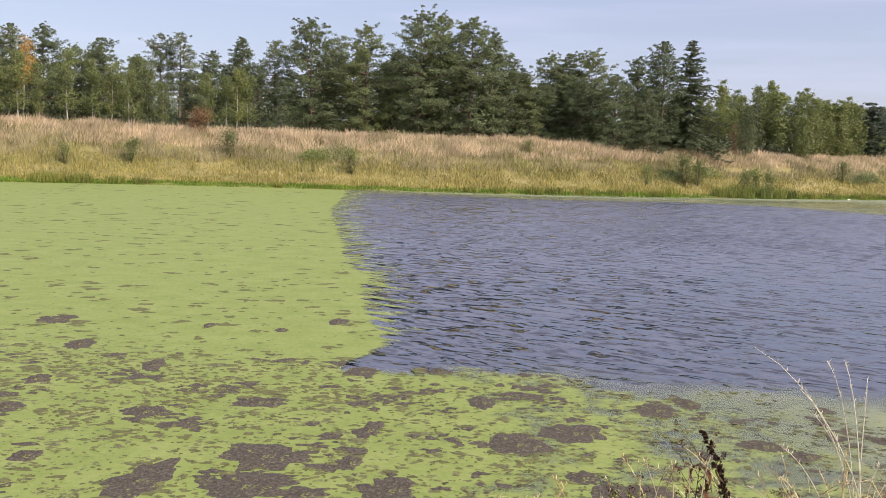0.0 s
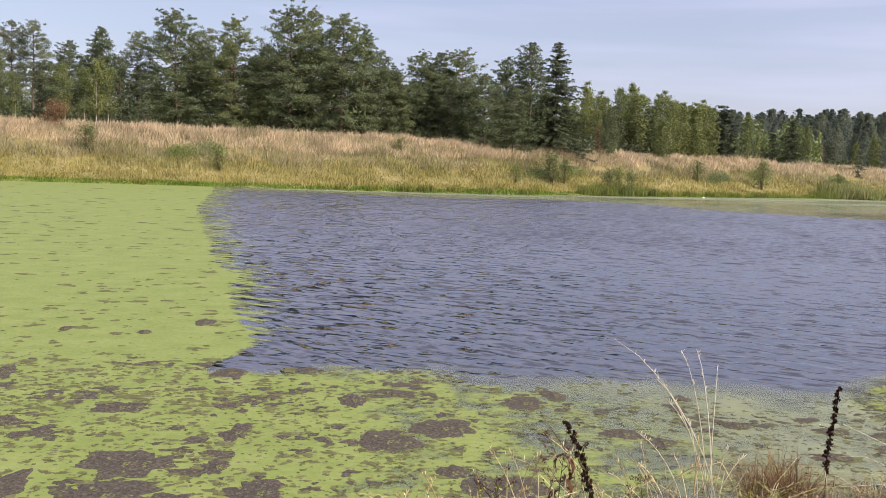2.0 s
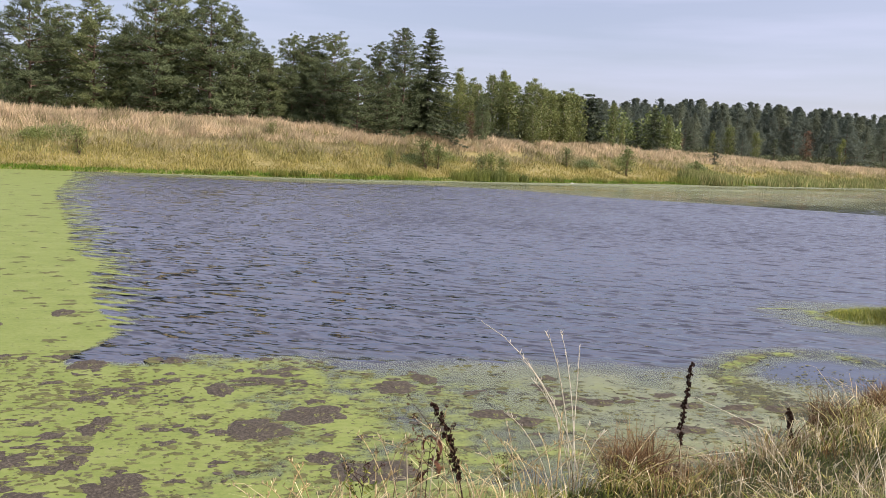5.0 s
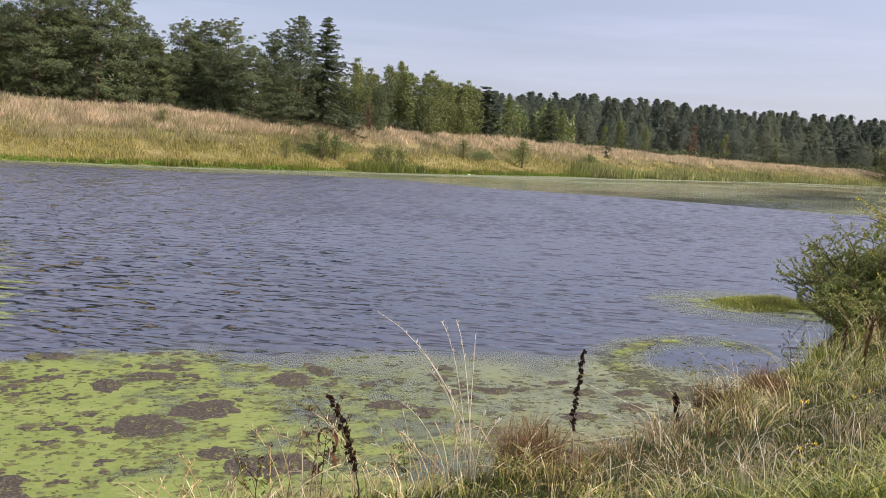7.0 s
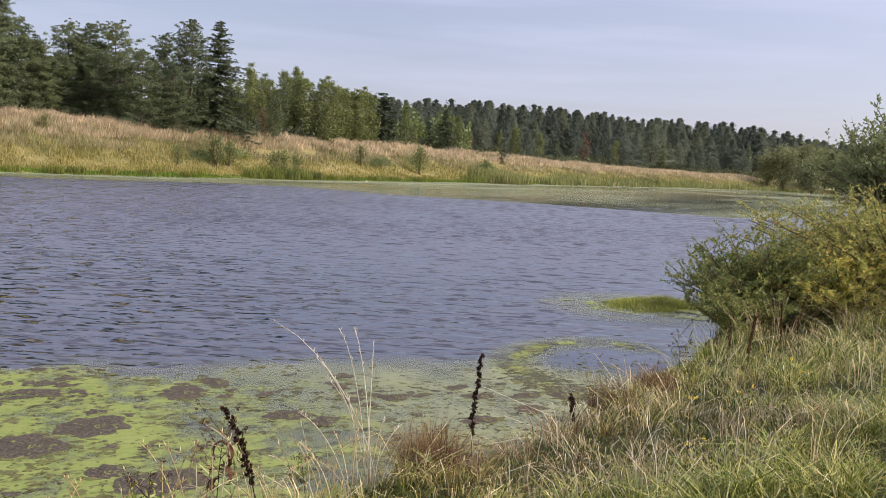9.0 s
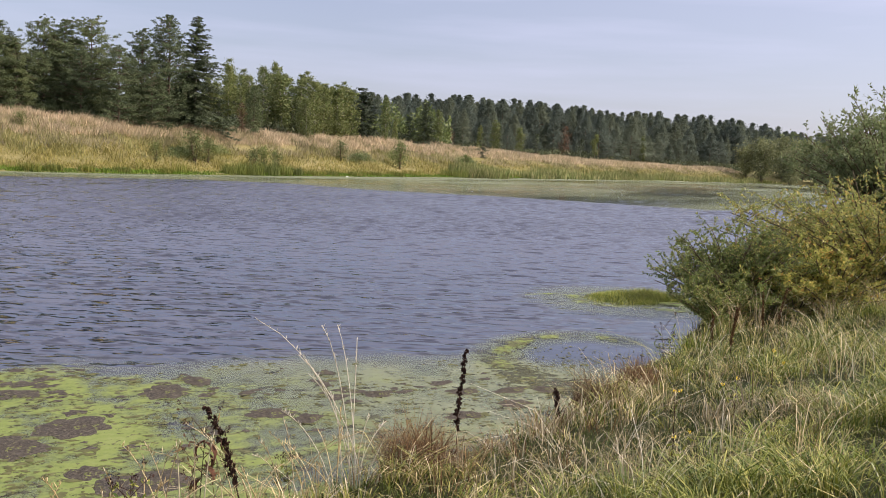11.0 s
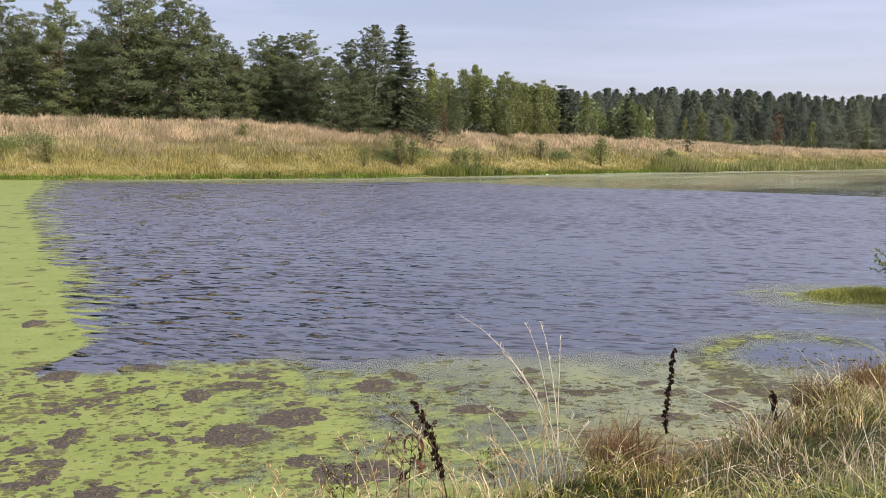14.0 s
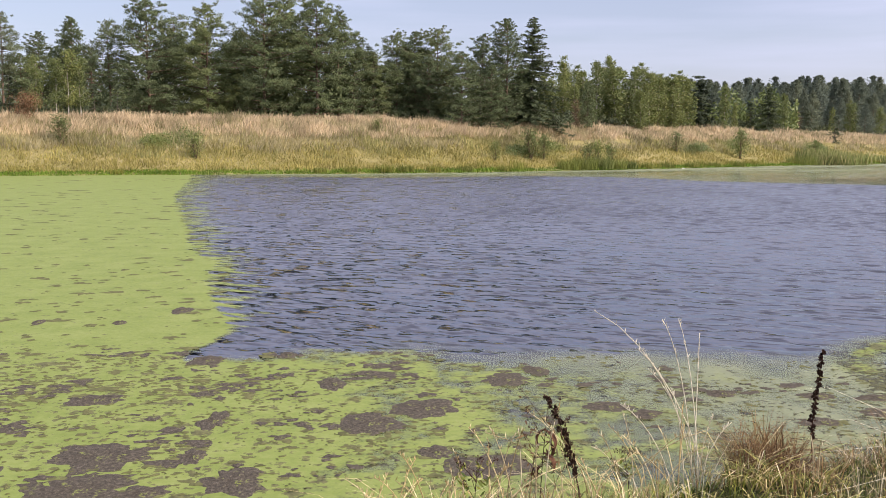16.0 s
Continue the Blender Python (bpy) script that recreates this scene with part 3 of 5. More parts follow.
def cover_of(x, y):
    """How closed the duckweed lies, and how much dark rot is in it."""
    ring = np.concatenate([CARPET, [[-1.2, 9.0], [-1.5, 3.0], [-80, 0], [-80, 80]]])
    d = line_distance(x, y, CARPET)
    c = np.where(inside(x, y, ring), d, -d)
    band = 0.14 + 0.007 * np.abs(y)
    carpet = np.clip(0.5 + c / band * 0.5, -0.6, 1.15)
    skirt = 0.56 + c / (0.55 + 0.05 * np.abs(y)) * 0.5
    carpet = np.maximum(carpet, np.where(c < 0, skirt, 0.5) * smooth(12.2, 14.5, y))
    fringe = np.exp(-(np.minimum(c, 0.0) / (0.5 + 0.045 * np.abs(y))) ** 2) * np.exp(-(np.maximum(c, 0.0) / 0.25) ** 2) * smooth(11.5, 14.0, y)
    ring2 = np.concatenate([RAFT, [[12, 3], [-3, 2], [-3, 11.2]]])
    d2 = line_distance(x, y, RAFT)
    c2 = np.where(inside(x, y, ring2), d2, -d2)
    close = 1.05 - 0.50 * smooth(0.8, 6.8, x + 0.25 * (y - 9)) - 0.35 * smooth(0.0, -1.6, -c2) * smooth(-1.5, 1, x)
    raft = np.where(c2 > 0, np.clip(0.25 + c2 / (0.8 + 0.8 * smooth(-1.0, 0.5, x)), 0, 1) * close, 0.25 + c2 / 0.25)
    # arc of film round the calm pool beside the bank
    dr = line_distance(x, y, POOL)
    pool = (0.72 - dr / 0.36 * 0.4) * (0.95 + 0.45 * fractal(x, y, 1.8, 3, 4))
    # film round the grassy islet
    r3 = np.hypot((x - 12.9) / 1.75, (y - 13.4) / 1.7)
    isl = (0.85 - smooth(0.65, 1.2, r3) * 1.2) * (0.72 + 0.35 * fractal(x, y, 0.9, 5, 3))
    isl = np.maximum(isl, 0.8 - line_distance(x, y, np.array([(11.1, 14.76), (11.7, 14.7), (12.4, 14.6)])) / 0.08 * 0.4)
    cover = np.maximum(np.maximum(carpet, raft), np.maximum(pool, isl))
    near = smooth(12.3, 10.2, y + 0.28 * x) * smooth(5.0, 6.5, y + 3)
    mud = 0.22 + 0.27 * near + 0.02 * smooth(17, 11, y) + 0.10 * smooth(-3, -8, x) * smooth(18, 10, y)
    mud = mud + 0.52 * smooth(0.6, 0.15, dr) + 0.30 * smooth(1.3, 0.8, r3)
    # the thin, streaky film of the calm reach
    film = far_film(x, y) * (0.10 + 0.22 * fractal(x * 0.35, y * 1.0 - 0.45 * x, 0.16, 8, 4)) - 0.6 * (far_film(x, y) <= 0)
    thin = np.clip(0.95 * smooth(-0.7, 0.7, c2 + 0.25 * fractal(x, y, 1.2, 4, 3)) * smooth(0.4, 4.6, x), 0, 1) + smooth(0.02, 0.5, far_film(x, y)) * np.clip(0.46 + 0.55 * fractal(x * 0.3 + y * 0.25, y - 0.5 * x, 0.12, 14, 4), 0.06, 0.95) + 0.6 * smooth(0.6, 0.2, dr) + 0.5 * smooth(1.5, 0.9, r3)
    thin = thin + 0.75 * smooth(11, 2, line_distance(x, y, FAR_A)) * smooth(-10, -6, x) * (0.8 + 0.4 * fractal(x * 0.4, y, 0.2, 9, 3))
    return np.maximum(cover, film), mud, np.clip(thin, 0, 1), fringe


def fan(y0, y1, rows, k0, k1, cols):
    """A grid whose cells grow with the distance from the near bank."""
    ys = y0 * (y1 / y0) ** np.linspace(0, 1, rows)
    k = np.linspace(k0, k1, cols)
    y, kk = np.meshgrid(ys, k, indexing="ij")
    x = kk * (y + 1.0)
    i, j = np.meshgrid(np.arange(rows - 1), np.arange(cols - 1), indexing="ij")
    p = i * cols + j
    return x, y, np.stack([p, p + 1, p + cols + 1, p + cols], -1).reshape(-1, 4)


def waves(x, y, step):
    """Small wind waves that run obliquely across the pond, with lulls and gusts; step: how far apart the mesh's rows lie."""
    r = np.random.default_rng(9)
    z = np.zeros_like(x)
    for k in range(9):
        lam = r.uniform(0.30, 0.60)
        a = CREST + r.normal(0, 0.18)
        p = (x * math.sin(a) + y * math.cos(a)) * 6.2832 / lam + r.uniform(0, 6.28) + 1.8 * fractal(x, y, 0.40, k, 2)
        z += 0.035 * lam / 6.2832 * smooth(2.6, 5.0, lam / step) * np.sin(p)
    return z * np.clip(1.0 + 0.45 * fractal(x, y, 0.09, 2, 3), 0.4, 1.6)


def stillness(x, y):
    """How far the water may ripple: 0 under weed and in sheltered corners."""
    cover, mud, thin, fringe = cover_of(x, y)
    calm = 1 - smooth(0.35, 0.95, cover - 0.25 * fringe)
    calm *= 1 - 0.95 * np.clip(thin * 1.3, 0, 1)
    calm *= 1 - 0.7 * smooth(2.6, 0.3, line_distance(x, y, NEAR_A)) * smooth(3, 7, x)
    calm *= 1 - 0.94 * smooth(0.05, 0.6, far_film(x, y))
    calm *= 1 - 0.85 * smooth(1.7, 1.0, np.hypot((x - 8.5) / 1.0, (y - 9.4) / 1.0))
    return calm * (1 - 0.4 * smooth(10, 3, line_distance(x, y, FAR_A)) * smooth(-9, 0, x))


def water_sheet():
    # rows lie along the wave crests, closer together near the bank
    vs = [-12.0]
    while vs[-1] < 345:
        v = vs[-1]
        vs.append(v + (1.0 if v < 8 else 0.045 + 0.0032 * (v - 8) if v < 82 else 4.0))
    k = np.concatenate([[-14, -6, -3, -1.8, -1.2, -0.95], np.linspace(-0.78, 0.58, 158), [0.75, 1.0, 1.5, 3, 8]])
    v, kk = np.meshgrid(np.array(vs), k, indexing="ij")
    u = kk * (np.maximum(v, 2.0) + 1.0)
    ca, sa = math.cos(CREST), math.sin(CREST)
    x, y = u * ca + v * sa, v * ca - u * sa
    cols = len(k)
    i, j = np.meshgrid(np.arange(len(vs) - 1), np.arange(cols - 1), indexing="ij")
    p = (i * cols + j).ravel()
    calm = stillness(x, y)
    cover, mud, thin, fringe = cover_of(x, y)
    z = waves(x, y, np.gradient(np.array(vs))[:, None]) * calm * smooth(81, 70, v) * (np.abs(kk + 0.10) < 0.675) - 0.012 * smooth(0.3, 0.9, np.maximum(cover, thin))
    me = tri_mesh("water", np.stack([x, y, z], -1).reshape(-1, 3), np.stack([p, p + 1, p + cols + 1, p + cols], 1), M_WATER, True)
    attribute(me, "ripple", np.clip(calm, 0.03, 1).ravel())
    # distance from the origin, by the camera, sets each band's strength
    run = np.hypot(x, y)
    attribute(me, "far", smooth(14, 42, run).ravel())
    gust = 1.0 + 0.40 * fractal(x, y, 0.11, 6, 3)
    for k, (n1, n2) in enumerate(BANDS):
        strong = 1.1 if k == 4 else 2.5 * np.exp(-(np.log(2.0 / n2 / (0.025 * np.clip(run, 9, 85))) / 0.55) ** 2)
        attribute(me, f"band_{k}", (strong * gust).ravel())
    return tagged(new("water", me), "dark pond water with small wind ripples", "water", kind="structure")


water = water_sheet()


def duckweed():
    x, y, f = fan(4.2, 196.0, 320, -1.05, 1.36, 340)
    cover, mud, thin, fringe = cover_of(x, y)
    pond = inside(x, y, RING)
    keep = ((cover.ravel()[f].max(1) > 0.02) | (thin.ravel()[f].max(1) > 0.02)) & pond.ravel()[f].any(1)
    f = f[keep]
    used = np.unique(f)
    back = np.zeros(x.size, dtype=np.int32)
    back[used] = np.arange(len(used))
    v = np.stack([x.ravel()[used], y.ravel()[used], np.full(len(used), 0.006)], 1)
    me = tri_mesh("duckweed", v, back[f], M_WEED)
    attribute(me, "cover", cover.ravel()[used])
    attribute(me, "mud", mud.ravel()[used])
    attribute(me, "thin", thin.ravel()[used])
    attribute(me, "fringe", fringe.ravel()[used])
    return tagged(new("duckweed", me), "bright green duckweed film floating on the pond", "duckweed", kind="stuff")


weed = duckweed()


def blob_mesh(name, rx, ry, seed, material, rise=0.012, rings=4, sides=72):
    """A ragged low pad with a bumpy top."""
    rng = np.random.default_rng(seed)
    th = np.linspace(0, 2 * math.pi, sides, endpoint=False)
    edge = 1 + sum(rng.normal(0, 0.20 / k ** 0.85) * np.cos(k * th + rng.uniform(0, 6.28)) for k in range(2, 13)) + rng.normal(0, 0.025, sides)
    edge = np.clip(edge, 0.45, 1.5)
    v, f = [[0, 0, rise]], []
    for r in range(1, rings + 1):
        u = r / rings
        for a, e in zip(th, edge):
            v.append([rx * u * (1 + (e - 1) * u) * math.cos(a), ry * u * (1 + (e - 1) * u) * math.sin(a),
                      rise * (1 - u ** 3) * rng.uniform(0.5, 1.3) - (0.004 if r == rings else 0)])
    for k in range(sides):
        f.append([0, 1 + k, 1 + (k + 1) % sides])
        for r in range(rings - 1):
            a, b = 1 + r * sides + k, 1 + r * sides + (k + 1) % sides
            f += [[a, a + sides, b + sides], [a, b + sides, b]]
    return tri_mesh(name, v, f, material)


PADS = [(0.8, 8.2, 0.30, 0.22), (1.4, 8.62, 0.36, 0.20), (-2.5, 6.9, 0.26, 0.28), (-1.6, 7.6, 0.40, 0.22), (-1.6, 6.85, 0.42, 0.18), (-0.4, 6.85, 0.27, 0.18),
        (-3.1, 8.9, 0.26, 0.13), (-2.0, 9.4, 0.34, 0.12), (-0.7, 8.5, 0.16, 0.14), (0.5, 9.7, 0.16, 0.17), (-6.2, 13.9, 0.32, 0.22), (-5.1, 12.1, 0.22, 0.20),
        (-3.7, 11.0, 0.17, 0.18), (-4.8, 10.1, 0.15, 0.14), (-1.0, 11.0, 0.26, 0.14), (2.5, 9.6, 0.30, 0.16), (2.95, 9.95, 0.17, 0.14), (-1.7, 14.5, 0.18, 0.18),
        (-2.5, 13.6, 0.12, 0.09), (-3.7, 13.8, 0.1, 0.12), (-3.7, 7.4, 0.16, 0.09), (-1.1, 6.7, 0.22, 0.1), (-0.8, 7.5, 0.14, 0.1), (0.0, 11.15, 0.15, 0.09),
        (3.3, 8.4, 0.28, 0.10), (1.7, 6.9, 0.34, 0.20), (1.3, 7.3, 0.16, 0.10), (3.6, 8.1, 0.18, 0.08), (4.7, 8.7, 0.2, 0.08), (-4.6, 8.9, 0.2, 0.12), (5.7, 8.45, 0.22, 0.08), (6.3, 8.3, 0.26, 0.07),
        (5.2, 7.6, 0.24, 0.08), (6.0, 7.8, 0.2, 0.1), (6.7, 8.2, 0.16, 0.08)]
for n, (px, py, rx, ry) in enumerate(PADS):
    pad = new("algae_mat", blob_mesh("algae_mat", rx * 0.92, ry * 1.7, 100 + n, M_MAT))
    pad.matrix_basis = pose(px, py, 0.010, 0, 0, (n * 37) % 24 - 12)
    tagged(pad, "dark brown rotting algae mat floating among duckweed", "algae mat", "algae mats on the pond")


def flecks(name, label, n, seed, place, size, material, closed=0.45):
    """Small ragged scraps of rotting weed, too many to count."""
    r = np.random.default_rng(seed)
    x, y = place(r, n)
    cover, mud, thin, fringe = cover_of(x, y)
    ok = (np.maximum(cover, thin) > closed) & inside(x, y, RING) & (r.uniform(0, 1, n) > 0.62 * smooth(0.5, 3.5, x))
    x, y = x[ok], y[ok]
    m, q = len(x), 11
    rad = size(y) * np.minimum(r.lognormal(0, 0.5, m), 2.4)
    th = np.arange(q) * 2 * math.pi / q + r.uniform(0, 0.4, (m, q))
    rr = rad[:, None] * np.clip(1 + r.normal(0, 0.34, (m, q)), 0.25, 1.9)
    tw = r.uniform(-0.5, 0.5, m)[:, None]
    ex, ey = rr * np.cos(th) * r.uniform(0.8, 1.7, m)[:, None], rr * np.sin(th)
    v = np.zeros((m, q + 1, 3))
    v[:, 0] = np.stack([x, y, np.full(m, 0.016)], 1)
    v[:, 1:, 0] = x[:, None] + ex * np.cos(tw) - ey * np.sin(tw)
    v[:, 1:, 1] = y[:, None] + ex * np.sin(tw) + ey * np.cos(tw)
    v[:, 1:, 2] = 0.0085
    b = np.arange(m)[:, None, None] * (q + 1)
    f = b + np.array([[0, 1 + k, 1 + (k + 1) % q] for k in range(q)])[None]
    return tagged(new(name, tri_mesh(name, v.reshape(-1, 3), f.reshape(-1, 3), material)), label, "algae", kind="stuff")


def over_carpet(r, n):
    y = 9.5 * (70 / 9.5) ** r.uniform(0, 1, n) ** 1.15
    return r.uniform(-0.62, 0.0, n) * (y + 1), y


def over_raft(r, n):
    c = n // 7
    cx, cy = r.uniform(-6.5, 6.8, c), 5.0 + 6.6 * r.uniform(0, 1, c) ** 0.9
    k = r.integers(0, c, n)
    return cx[k] + r.normal(0, 0.22, n), cy[k] + r.normal(0, 0.16, n)


flecks("algae_flecks", "small dark flecks of rotting weed in the duckweed carpet", 1100, 111, over_carpet, lambda y: 0.020 + 0.0024 * y, M_FLECK)
flecks("algae_flecks", "olive-brown scraps of rotting weed near the bank", 4600, 112, over_raft, lambda y: 0.014 + 0.0007 * y, M_FLECK)
flecks("algae_flecks", "larger brown scraps of rotting weed near the bank", 620, 113, over_raft, lambda y: 0.034 + 0.0014 * y, M_MAT)


flecks("algae_flecks", "pinkish-brown scraps of rotting weed in the calm pool", 900, 114, lambda r, n: (r.normal(8.3, 0.7, n), r.normal(9.2, 0.5, n)), lambda y: np.full(len(y), 0.010), M_FLECK, -9)


# ---- trees ----
def clump(s, rng, centre, radius, n, long_, wide, up=0.4, out=(0, 0, 0.3)):
    """A tuft of needles or leaves round a point, turned outwards from the tree."""
    d = rng.normal(size=(n, 3))
    d /= np.linalg.norm(d, axis=1)[:, None]
    base = centre + d * radius * rng.uniform(0.1, 1.0, n)[:, None] * [1, 1, 0.5]
    way = d * [0.8, 0.8, 0.6] + rng.normal(0, 0.4, (n, 3)) + [0, 0, up]
    way *= (long_ * rng.uniform(0.6, 1.25, n) / np.linalg.norm(way, axis=1))[:, None]
    s.needles(base, way, np.full(n, wide), rng, d * 0.45 + np.asarray(out), 0.3)


def tree_root(name, label, category, group=""):
    return tagged(new(name), label, category, group)


def trunk_line(rng, h, bend=0.02, n=9):
    z = np.linspace(0, h, n)
    w = np.cumsum(rng.normal(0, bend * h / n, (n, 2)), axis=0)
    return np.stack([w[:, 0] - w[0, 0], w[:, 1] - w[0, 1], z], 1)


def pine(seed, h, w, bare=0.3, dense=1.0, material=None, label="tall Scots pine with dark green needle clumps", n_needle=40, size=1.0, lift=0.35, low=0.7, spike=(0.27, 0.044), taper=0.42, shell=70):
    """A pine of height h and crown width w: whorls of rising limbs that carry flat needle clumps."""
    rng = np.random.default_rng(seed)
    root = tree_root("pine_tree", label, "pine tree", "pines behind the bank")
    line = trunk_line(rng, h)
    t = Soup()
    r0 = 0.013 * h + 0.03
    t.tube(line, r0 * (1 - np.linspace(0, 0.93, len(line))), 7)
    s = Soup()
    levels = int(h * 1.8 * dense)
    for k in range(levels):
        u = bare + (1 - bare) * ((k + rng.uniform(0, 0.8)) / levels)
        if u > 0.99:
            continue
        p = np.array([np.interp(u * h, line[:, 2], line[:, c]) for c in range(3)])
        q = (u - bare) / (1 - bare)
        reach = w * 0.5 * (1 - q) ** taper * (low + (1.15 - low) * min(1.0, q * 2.2)) * rng.uniform(0.88, 1.1)
        for b in range(rng.integers(3, 6)):
            a = rng.uniform(0, 2 * math.pi)
            long_ = max(0.25, reach * rng.uniform(0.5, 1.2))
            rise = lift * long_ * rng.uniform(-0.2, 1.5) * (0.4 + 1.2 * q)
            tip = p + [math.cos(a) * long_, math.sin(a) * long_, rise]
            if size < 1.5:
                t.tube([p, tip], [0.014 * long_ + 0.02, 0.01], 3)
            m = max(2, int(long_ / (0.48 * size) * dense))
            for c in range(m):
                f = 0.35 + 0.65 * (c + rng.uniform(0.2, 1)) / m
                side = rng.normal(0, 0.16 * long_ * (1.1 - f) + 0.15, 3) * [1, 1, 0.4]
                clump(s, rng, p + (tip - p) * f + side + [0, 0, 0.1], 0.50 * size * min(1.0, 0.3 + 2.2 * (1 - q)), n_needle, spike[0] * size * min(1.0, 0.5 + 2 * (1 - q)), spike[1] * size, 0.45, (0.7 * math.cos(a), 0.7 * math.sin(a), 0.45))
    k = int(60 * h / size)
    q = rng.uniform(0.0, 0.97, k)
    rr = w * 0.5 * (1 - q) ** 0.5 * (low + (1.2 - low) * np.minimum(1.0, q * 2.2)) * np.sqrt(rng.uniform(0.02, 0.55, k)) * min(1.0, dense + 0.1)
    aa = rng.uniform(0, 6.283, k)
    u = (bare + (1 - bare) * q) * h
    c = np.stack([np.interp(u, line[:, 2], line[:, 0]) + rr * np.cos(aa), np.interp(u, line[:, 2], line[:, 1]) + rr * np.sin(aa), u], 1)
    d = rng.normal(size=(k, 3)) * [1, 1, 0.5] + [0, 0, 0.2]
    d *= (0.55 * rng.uniform(0.6, 1.2, k) / np.linalg.norm(d, axis=1))[:, None]
    if bare < 0.3:
        s.spikes(c, d, np.full(k, 0.10), rng, np.stack([np.cos(aa), np.sin(aa), np.full(k, 0.4)], 1))
    k = int(shell * h)
    q, aa = rng.uniform(0.0, 0.98, k), rng.uniform(0, 6.283, k)
    lump = 0.78 + 0.30 * np.sin(aa * 3 + q * 17 + seed) * np.sin(q * 29 + aa * 2)
    rr = w * 0.5 * (1 - q) ** (taper + 0.1) * (low + (1.15 - low) * np.minimum(1.0, q * 2.2)) * lump * np.sqrt(rng.uniform(0.5, 1.0, k))
    u = (bare + (1 - bare) * q) * h
    c = np.stack([np.interp(u, line[:, 2], line[:, 0]) + rr * np.cos(aa), np.interp(u, line[:, 2], line[:, 1]) + rr * np.sin(aa), u], 1)
    d = np.stack([np.cos(aa), np.sin(aa), np.full(k, 0.5)], 1) + rng.normal(0, 0.5, (k, 3))
    d *= (spike[0] * size * rng.uniform(0.7, 1.3, k) / np.linalg.norm(d, axis=1))[:, None]
    if k:
        s.needles(c, d, np.full(k, spike[1] * size), rng, np.stack([np.cos(aa), np.sin(aa), np.full(k, 0.6)], 1), 0.4)
    clump(s, rng, line[-1] - [0, 0, 0.3 * size], 0.55 * size / size ** 2, int(n_needle * 2 / size ** 2), 0.34 * size, 0.045 * size, 0.7)
    part("trunk", t.mesh("trunk", M_BARK, True), root, "rough orange-brown trunk and limbs")
    part("crown", s.mesh("crown", material or M_PINE), root)
    return root


def spruce(seed, h, w, label="dark slender spruce with drooping branches", n_needle=9, taper=0.72, needle=0.40, low=0.06):
    rng = np.random.default_rng(seed)
    root = tree_root("spruce_tree", label, "spruce tree", "spruces behind the bank")
    line = trunk_line(rng, h, 0.006)
    t, s = Soup(), Soup()
    t.tube(line, (0.012 * h + 0.03) * (1 - np.linspace(0, 0.95, len(line))), 6)
    levels = int(h * 2.6)
    for k in range(levels):
        u = low + (0.99 - low) * (k + rng.uniform(0, 0.7)) / levels
        p = np.array([np.interp(u * h, line[:, 2], line[:, c]) for c in range(3)])
        reach = w * 0.5 * (1.04 - u) ** taper * rng.uniform(0.65, 1.15) + 0.14
        for b in range(6):
            a = rng.uniform(0, 2 * math.pi)
            long_ = reach * rng.uniform(0.6, 1.15)
            tip = p + [math.cos(a) * long_, math.sin(a) * long_, (-0.30 + 0.45 * u) * long_]
            t.tube([p, tip], [0.02, 0.005], 3)
            m = max(2, int(long_ / 0.25))
            for c in range(m):
                f = (c + rng.uniform(0.3, 1)) / m
                cc = p + (tip - p) * f + rng.normal(0, 0.08, 3)
                d = rng.normal(size=(n_needle, 3)) * [1, 1, 0.3] + [math.cos(a) * 0.9, math.sin(a) * 0.9, -0.5]
                d *= (needle * rng.uniform(0.5, 1.1, n_needle) / np.linalg.norm(d, axis=1))[:, None]
                s.needles(np.repeat(cc[None], n_needle, 0), d, np.full(n_needle, needle * 0.14), rng, np.array([math.cos(a) * 0.6, math.sin(a) * 0.6, 0.7]))
    part("trunk", t.mesh("trunk", M_GREYBARK, True), root)
    part("crown", s.mesh("crown", M_SPRUCE), root)
    return root


